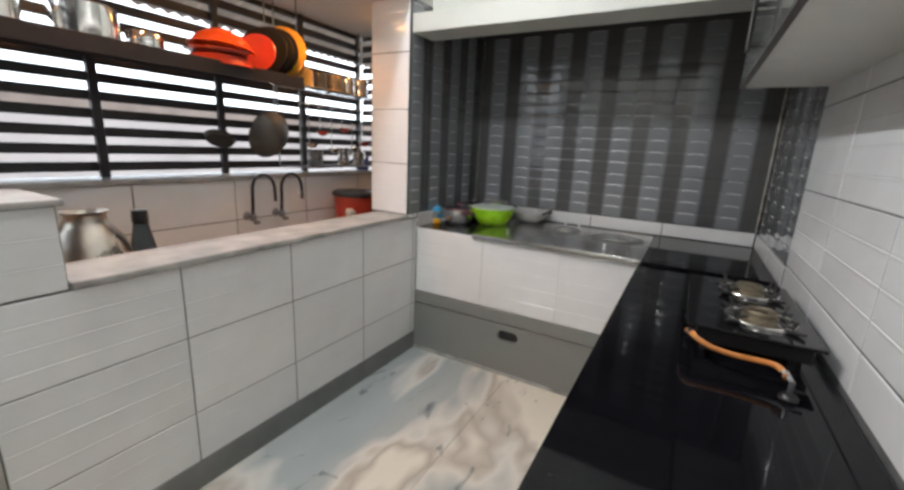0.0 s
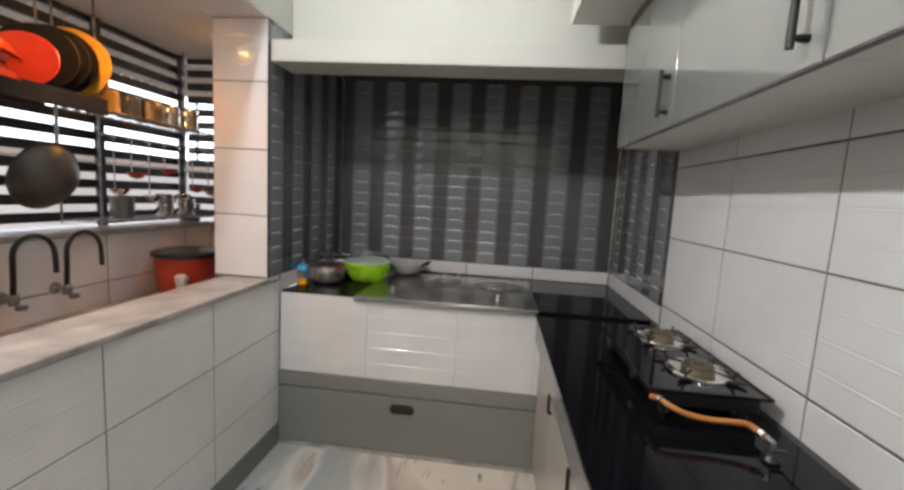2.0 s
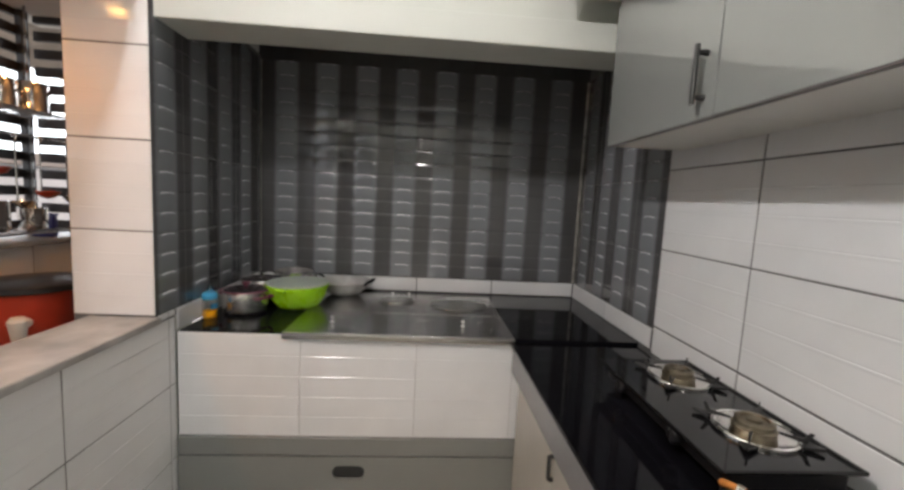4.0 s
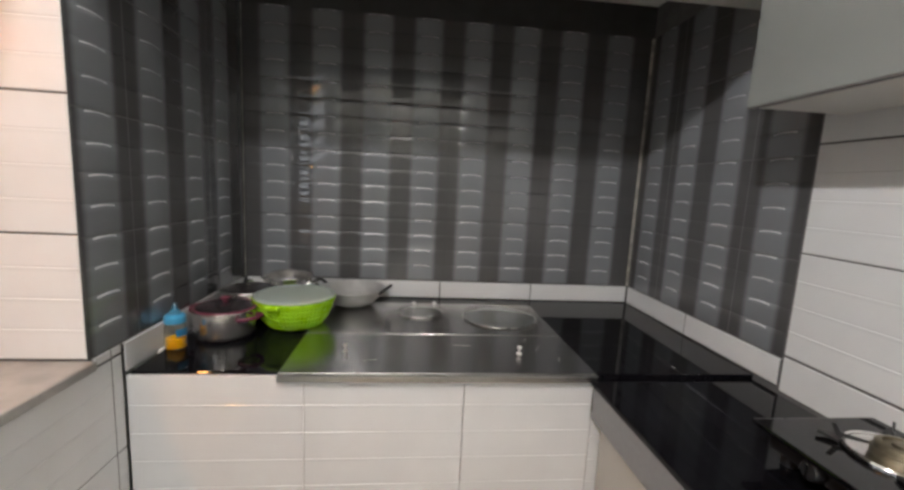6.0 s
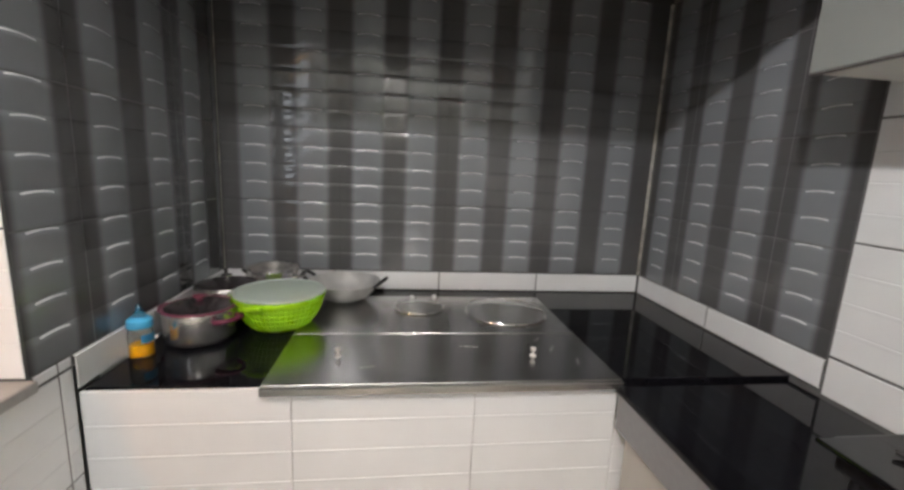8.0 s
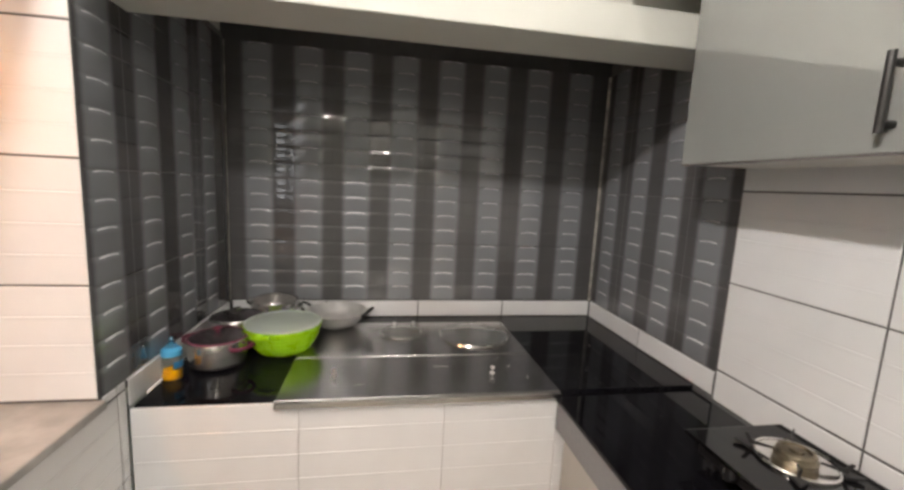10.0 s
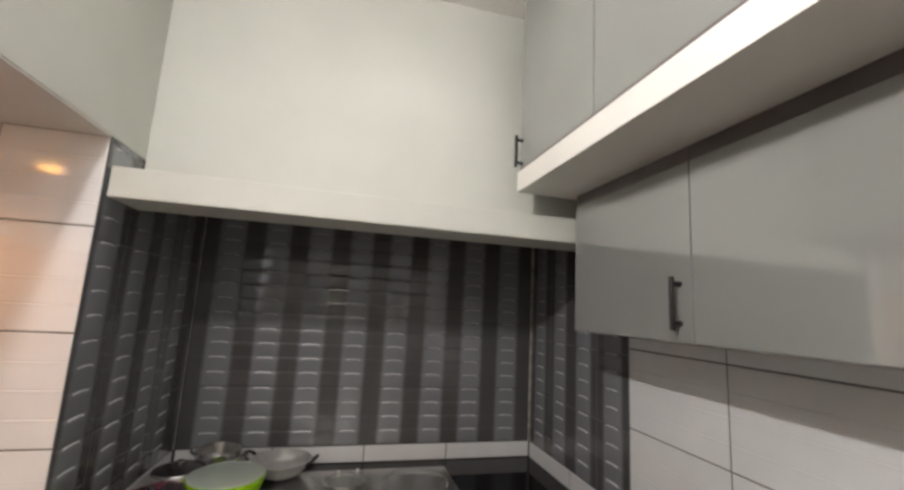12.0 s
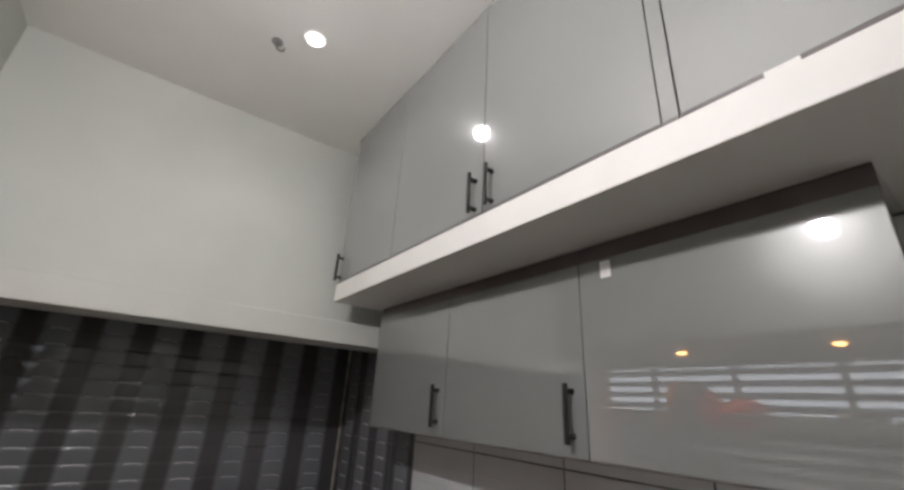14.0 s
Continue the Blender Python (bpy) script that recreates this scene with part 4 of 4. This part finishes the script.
bm = turned([(0.1564, 0.0), (0.161, 0.004), (0.1472, 0.012), (0.1242, 0.048), (0.0828, 0.078), (0.0506, 0.088), (0.0506, 0.094), (0, 0.095)], seg=44)
bmesh.ops.transform(bm, matrix=pose(0, 0, 0, -5, 0, 0), verts=bm.verts)
bmesh.ops.translate(bm, vec=(0, 0, -min(v.co.z for v in bm.verts)), verts=bm.verts)
part("body", bm, ORANGE, ob, "", True)


def standing_plate(y, r, mat, label, lean, x=-2.2448, base=RZ + 0.001, turn=32):
    t = thing("plate", label, "plate", (x, y, base), turn, "plates standing on the rack")
    bm = turned([(0, 0), (r * 0.62, 0.0), (r * 0.72, 0.004), (r * 0.97, 0.016), (r, 0.018), (r * 0.97, 0.020), (r * 0.70, 0.008), (0, 0.004)], seg=48)
    bmesh.ops.transform(bm, matrix=Matrix.Translation((0, 0, r)) @ pose(0, 0, 0, 90 + lean, 0, 0), verts=bm.verts)
    low = min(v.co.z for v in bm.verts)
    bmesh.ops.translate(bm, vec=(0, 0, -low), verts=bm.verts)
    part("disc", bm, mat, t, "", True)


standing_plate(1.6836, 0.115, RED, "red plate standing among black plates", -18)
standing_plate(1.7342, 0.138, MATT_BLACK, "black plate standing on edge in the rack", -15)
standing_plate(1.771, 0.1426, MATT_BLACK, "black plate standing on edge in the rack", -14)
standing_plate(1.8078, 0.1426, MATT_BLACK, "black plate standing on edge in the rack", -13)
standing_plate(1.8538, 0.1518, YELLOW, "yellow plate standing at the rack's end", -12)
bowl = thing("yellow_bowl", "yellow plastic bowl leaning beside the yellow plate", "bowl", (-2.2172, 1.8906, RZ + 0.001), 20, "plates standing on the rack")
bm = turned([(0, 0.048), (0.045, 0.048), (0.075, 0.028), (0.092, 0.0), (0.096, 0.0), (0.080, 0.032), (0.048, 0.054), (0, 0.054)], seg=44)
bmesh.ops.transform(bm, matrix=pose(0, 0, 0, 264, 0, 0), verts=bm.verts)
bmesh.ops.translate(bm, vec=(0, 0.0, -min(v.co.z for v in bm.verts)), verts=bm.verts)
part("body", bm, YELLOW, bowl, "", True)

# wire rack beside it
wire = thing("wire_rack", "steel wire rack with two tiers beside the dish rack", "rack", (0, 0, 0))
WX0, WX1, WY0, WY1 = -2.392, -2.1896, 1.9228, 2.6864
for z in (1.705, 1.205):
    for x in (WX0, WX1):
        part("tier_rail", tube(bmesh.new(), [(x, WY0, z), (x, WY1, z)], 0.005, 8), PIPE_METAL, wire, "", True)
    for i in range(15):
        y = WY0 + (WY1 - WY0) * i / 14
        part("wire", tube(bmesh.new(), [(WX0, y, z), (WX1, y, z)], 0.0025, 6), PIPE_METAL, wire, "", True)
for x in (WX0, WX1):
    for y in (WY0, WY1):
        part("upright", tube(bmesh.new(), [(x, y, 1.19), (x, y, WASH_CEIL - 0.001)], 0.005, 8), PIPE_METAL, wire, "", True)
part("hook_rail", tube(bmesh.new(), [(WX1, WY0, 1.60), (WX1, WY1, 1.60)], 0.004, 8), PIPE_METAL, wire, "", True)

yel = steel_vessel((-2.2816, 2.024, 1.7105), 0.075, 0.10, "yellow plastic tumbler upturned on the wire rack", YELLOW, name="yellow_tumbler", group="vessels on the wire rack")
for y, r, h, m in ((2.1896, 0.050, 0.105, DARK_BOTTLE), (2.3184, 0.065, 0.105, BRASS), (2.4472, 0.055, 0.11, STEEL), (2.5852, 0.062, 0.125, STEEL)):
    steel_vessel((-2.2908, y, 1.7105), r, h, {DARK_BOTTLE: "dark grey", BRASS: "dull brass", STEEL: "polished steel"}[m] + " tumbler upturned on the wire rack", m, name="tumbler", group="vessels on the wire rack")
for y, r, h, m in ((2.13, 0.052, 0.10, PIPE_METAL), (2.40, 0.045, 0.12, STEEL), (2.56, 0.050, 0.09, STEEL)):
    steel_vessel((-2.2908, y, 1.2105), r, h, "steel tumbler on the lower wire tier", m, name="tumbler", flip=False, group="vessels on the wire rack")


def ladle(place, length, mat, label, bowl=0.042):
    t = thing("ladle", label, "ladle", place, 0, "hanging ladles")
    bm = bmesh.new()
    tube(bm, arc((0, 0, -0.008), 0.009, 200, -60, 8, "xz") + [(0, 0, -0.03), (0, 0, -length)], 0.0035, 8)
    part("stem", bm, STEEL, t, "", True)
    bm = turned([(0, -bowl * 0.75), (bowl * 0.6, -bowl * 0.55), (bowl, 0), (bowl * 0.94, 0), (bowl * 0.55, -bowl * 0.48), (0, -bowl * 0.66)], seg=24, centre=(bowl * 0.6, 0, -length))
    part("bowl", bm, mat, t, "", True)


for y, ln, m in ((1.9872, 0.24, STEEL), (2.08, 0.16, RED), (2.18, 0.27, STEEL), (2.28, 0.13, RED), (2.38, 0.26, STEEL), (2.484, 0.22, RED), (2.6128, 0.24, STEEL)):
    ladle((WX1 + 0.006, y, 1.60), ln, m, ("red-bowled" if m is RED else "plain steel") + " ladle hanging from the wire rack")

pan = thing("hanging_wok", "blackened iron wok hung below the dish rack", "wok", (-2.1804, 1.748, 1.38))
bm = turned([(0, 0), (0.06, 0.004), (0.105, 0.030), (0.132, 0.070), (0.142, 0.073), (0.135, 0.077), (0.098, 0.036), (0, 0.010)], seg=44)
bmesh.ops.transform(bm, matrix=pose(0, 0, 0, 24, -72, -22), verts=bm.verts)
part("body", bm, surface("smoked_aluminium", (0.13, 0.125, 0.12), 0.45, 0.8, vary=0.4, scale=9, bump=0.15), pan, "", True)
bm = bmesh.new()
tube(bm, [(-0.04, 0.02, 0.125), (-0.03, 0.01, 0.18), (-0.01, 0.0, RZ - 1.38 - 0.011)], 0.004, 8)
part("hanger", bm, PIPE_METAL, pan, "wire hanger", True)
pan = thing("hanging_pan", "dark frying pan hung below the dish rack", "pan", (-2.1896, 1.3984, 1.3524))
bm = turned([(0, 0), (0.06, 0.002), (0.072, 0.022), (0.075, 0.022), (0.064, 0.0), (0, -0.003)], seg=40)
bmesh.ops.transform(bm, matrix=pose(0, 0, 0, 0, -32, -50), verts=bm.verts)
part("body", bm, BLACK_IRON, pan, "", True)
bm = bmesh.new()
tube(bm, [(-0.04, 0.045, 0.048), (-0.02, 0.02, 0.10), (0.0, 0.0, RZ - 1.3524 - 0.011)], 0.004, 8)
part("handle", bm, BLACK_PLASTIC, pan, "black handle", True)
can = thing("blue_box", "navy blue plastic box on the window sill", "box", (-2.3552, 2.691, 1.1615))
part("body", boxed(-0.05, 0.05, -0.012, 0.012, 0.0, 0.10, 0.006), NAVY, can)
part("lid", boxed(-0.053, 0.053, -0.014, 0.014, 0.1005, 0.112, 0.003), NAVY, can)


# ---- tiles ----
TILES = {}


def white_tile(w, h, bands):
    """A glazed tile with level embossed bands; its face looks to -y."""
    key = ("w", round(w, 4), round(h, 4), bands)
    if key in TILES:
        return TILES[key]
    bm = bmesh.new()
    d, g = 0.011, 0.0011
    prof = [(0.0, 0.0), (0.0, d - 0.002), (0.0015, d)]
    for k in range(1, bands):
        z = h * k / bands
        prof += [(z - 0.010, d), (z - 0.003, d + 0.0008), (z - 0.0005, d - g), (z + 0.0025, d)]
    prof += [(h - 0.0015, d), (h, d - 0.002), (h, 0.0)]
    cols = []
    for x, back in ((0.0, 0.002), (0.0015, 0.0), (w - 0.0015, 0.0), (w, 0.002)):
        cols.append([bm.verts.new((x, -max(0.0, y - back), z)) for z, y in prof])
    for a, b in zip(cols, cols[1:]):
        for i in range(len(prof) - 1):
            bm.faces.new((a[i], b[i], b[i + 1], a[i + 1]))
    TILES[key] = mesh_of("tile", bm, WHITE_TILE)
    return TILES[key]


def dark_tile(w, h, bands=4, x_off=0.0):
    """A charcoal tile of level bands; where a pale stripe runs, each band swells into a pad with an arched upper lip,
    its highlight coloured in as pale glaze.
    """
    key = ("d", round(w, 4), round(h, 4), bands, round(x_off, 4))
    if key in TILES:
        return TILES[key]
    bm = bmesh.new()
    d = 0.010
    n = max(6, int(round(w / 0.0115)))
    period = 0.23
    step = h / bands
    levels = [0.0, 0.05, 0.14, 0.45, 0.76, 0.90, 0.95, 1.0]
    rows = []
    for b in range(bands):
        for f in levels:
            line = []
            for i in range(n + 1):
                x = w * i / n
                u = 0.5 - 0.5 * math.cos(2 * math.pi * (x + x_off) / period)      # 1 on the pale stripe
                swell = max(0.0, u - 0.25) / 0.75
                shape = {0.0: -0.0008, 0.05: 0.0, 0.14: 0.25, 0.45: 0.55, 0.76: 1.0, 0.90: 0.95, 0.95: 0.1, 1.0: -0.0008}[f]
                y = d + (shape if abs(shape) < 0.01 and shape < 0 else shape * 0.0045 * swell)
                z = (b + f) * step + (0.010 * (swell - 0.55) * (1 if 0.7 < f < 0.97 else 0))
                line.append(bm.verts.new((x + x_off, -y, min(h, z))))
            rows.append(line)
    pale = len(levels)
    for r, (a, b) in enumerate(zip(rows, rows[1:])):
        f = r % pale
        for i in range(n):
            face = bm.faces.new((a[i], a[i + 1], b[i + 1], b[i]))
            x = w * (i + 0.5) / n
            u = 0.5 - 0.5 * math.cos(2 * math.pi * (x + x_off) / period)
            # highlight dash along the lip, by colour
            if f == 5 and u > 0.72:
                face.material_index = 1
            face.smooth = f not in (6, 7)
    me = mesh_of("tile", bm, [CHARCOAL, LIP_HIGHLIGHT])
    TILES[key] = me
    return me


def lay(parent, me, m, name="tile"):
    o = new(name, me)
    o.parent = parent
    o.matrix_basis = m
    return o


GAP = 0.0048


def tile_field(parent, origin, turn, cols, rows, maker, bands=4, name="tile", gap=GAP):
    """Tiles between the given columns (along the wall) and rows (heights); origin and turn set the wall."""
    base_m = pose(*origin, 0, 0, turn)
    for c0, c1 in zip(cols, cols[1:]):
        for r0, r1 in zip(rows, rows[1:]):
            k = max(1, round((r1 - r0) / (0.31 / bands)))
            lay(parent, maker(c1 - c0 - gap, r1 - r0 - gap, k), base_m @ Matrix.Translation((c0 + gap / 2, 0, r0 + gap / 2)), name)


def strip_tile(w, h, bands):
    return white_tile(w, h, 1)


by_name = bpy.data.objects
# counter wall: its face looks to -x, columns run from the niche towards the room
cols = [0.0] + [0.4605 * k for k in range(1, 10)]
tile_field(by_name["wall_right"], (RIGHT + 0.011, 2.22, 0), -90, cols, [0.963, 1.277, 1.590, 1.903, 2.19], white_tile)
tile_field(by_name["wall_right"], (RIGHT + 0.011, 2.22, 0), -90, cols, [0.8482, 0.9602], strip_tile, name="skirting_tile")
for m0, m1 in ((0.0, 0.4646), (0.4646, 0.9116)):
    tile_field(by_name["wall_right"], (RIGHT + 0.0055, 3.1326, 0), -90, [m0, m1], [0.862, 0.9494], strip_tile, name="skirting_tile")


def dark_field(parent, origin, turn, cols, rows, first):
    base_m = pose(*origin, 0, 0, turn)
    for c0, c1 in zip(cols, cols[1:]):
        for r0, r1 in zip(rows, rows[1:]):
            w = c1 - c0 - 0.0035
            off = (c0 - first) % 0.46
            off = round(off, 3) if off < 0.4591 else 0.0
            me = dark_tile(w, r1 - r0 - 0.0035, max(1, round((r1 - r0) / 0.0773)), off)
            lay(parent, me, base_m @ Matrix.Translation((c0 - off + 0.00175, 0, r0 + 0.00175)))


ROWS_DARK = [0.9513, 1.253, 1.5594, 1.8676, 2.1758]
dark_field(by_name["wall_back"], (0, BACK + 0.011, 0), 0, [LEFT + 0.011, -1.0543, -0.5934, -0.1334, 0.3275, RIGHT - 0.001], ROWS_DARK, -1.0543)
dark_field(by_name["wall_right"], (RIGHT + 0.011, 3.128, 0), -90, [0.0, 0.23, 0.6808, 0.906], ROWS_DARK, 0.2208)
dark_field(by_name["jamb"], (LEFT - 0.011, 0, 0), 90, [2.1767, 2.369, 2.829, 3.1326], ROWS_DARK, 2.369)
lay(by_name["jamb"], dark_tile(0.255, 0.0166, 1, 0.0), pose(LEFT - 0.011, 2.1767, 2.1776, 0, 0, 90))
tile_field(by_name["wall_back"], (0, BACK + 0.0055, 0), 0, [LEFT + 0.012, -1.0764, -0.6072, -0.1426, RIGHT - 0.006], [0.862, 0.9494], strip_tile, name="skirting_tile")
tile_field(by_name["jamb"], (LEFT - 0.0055, 0, 0), 90, [2.2908, 2.714, 3.1298], [0.862, 0.9494], strip_tile, name="skirting_tile")
# low wall: its face looks to +x
ys = [0.3091, 0.818, 1.29, 1.772, 2.25, 2.2899]
tile_field(by_name["parapet"], (LEFT - 0.011, 0, 0), 90, ys, [0.1168, 0.33, 0.645, 0.92], white_tile)
tile_field(by_name["parapet"], (LEFT - 0.011, 0, 0), 90, [2.1859, 2.25, 2.2899], [0.9218, 0.9494], strip_tile)
tile_field(by_name["parapet_raised"], (LEFT - 0.011, 0, 0), 90, [0.3091, 0.512], [0.9228, 1.168], white_tile)
# jamb, platform front and wash wall
tile_field(by_name["jamb"], (0, JAMB + 0.011, 0), 0, [-1.8262, LEFT - 0.001], [0.9513, 1.2622, 1.5842, 1.9044, 2.1951], white_tile)
tile_field(base, (0, FRONT + 0.011, 0), 0, [LEFT + 0.004, -1.0562, -0.5842, -0.1776], [0.4214, 0.8547], lambda w, h, k: white_tile(w, h, 5), gap=0.0014)
tile_field(base, (0, FRONT + 0.011, 0), 0, [-0.1776, -0.115], [0.4214, 0.736], lambda w, h, k: white_tile(w, h, 4), gap=0.0014)
tile_field(by_name["wall_wash_outer"], (-2.3 - 0.011, 0, 0), 90, [0.1012, 0.506, 1.0194, 1.5346, 2.0498, 2.565, 2.783], [0.6072, 0.9016, 1.1362], strip_tile)
# marble floor slabs
for x0, x1 in ((LEFT + 0.001, -0.828), (-0.828, RIGHT)):
    for y0, y1 in ((REAR + 0.01, -1.196), (-1.196, 0.506), (0.506, FRONT + 0.01)):
        lay(by_name["floor"], mesh_of("slab", boxed(x0 + 0.001, x1 - 0.001, y0 + 0.001, y1 - 0.001, -0.0115, 0.0, 0.0015, 1), MARBLE), Matrix.Identity(4), "marble_slab")
bead = boxed(RIGHT - 0.014, RIGHT - 0.002, BACK - 0.014, BACK - 0.002, 0.9513, 2.1712, 0.003, 1)
SEALANT = surface("pale_sealant", (0.5, 0.48, 0.43), 0.5, vary=0.6, scale=25, bump=0.4)
structure("corner_bead", bead, SEALANT, "uneven pale sealant bead in the tiled corner", "trim")
bead = boxed(LEFT + 0.002, LEFT + 0.0055, BACK - 0.0055, BACK - 0.002, 0.9513, 2.1712, 0.001, 1)
structure("corner_bead_left", bead, SEALANT, "thin pale sealant line in the tiled corner", "trim")
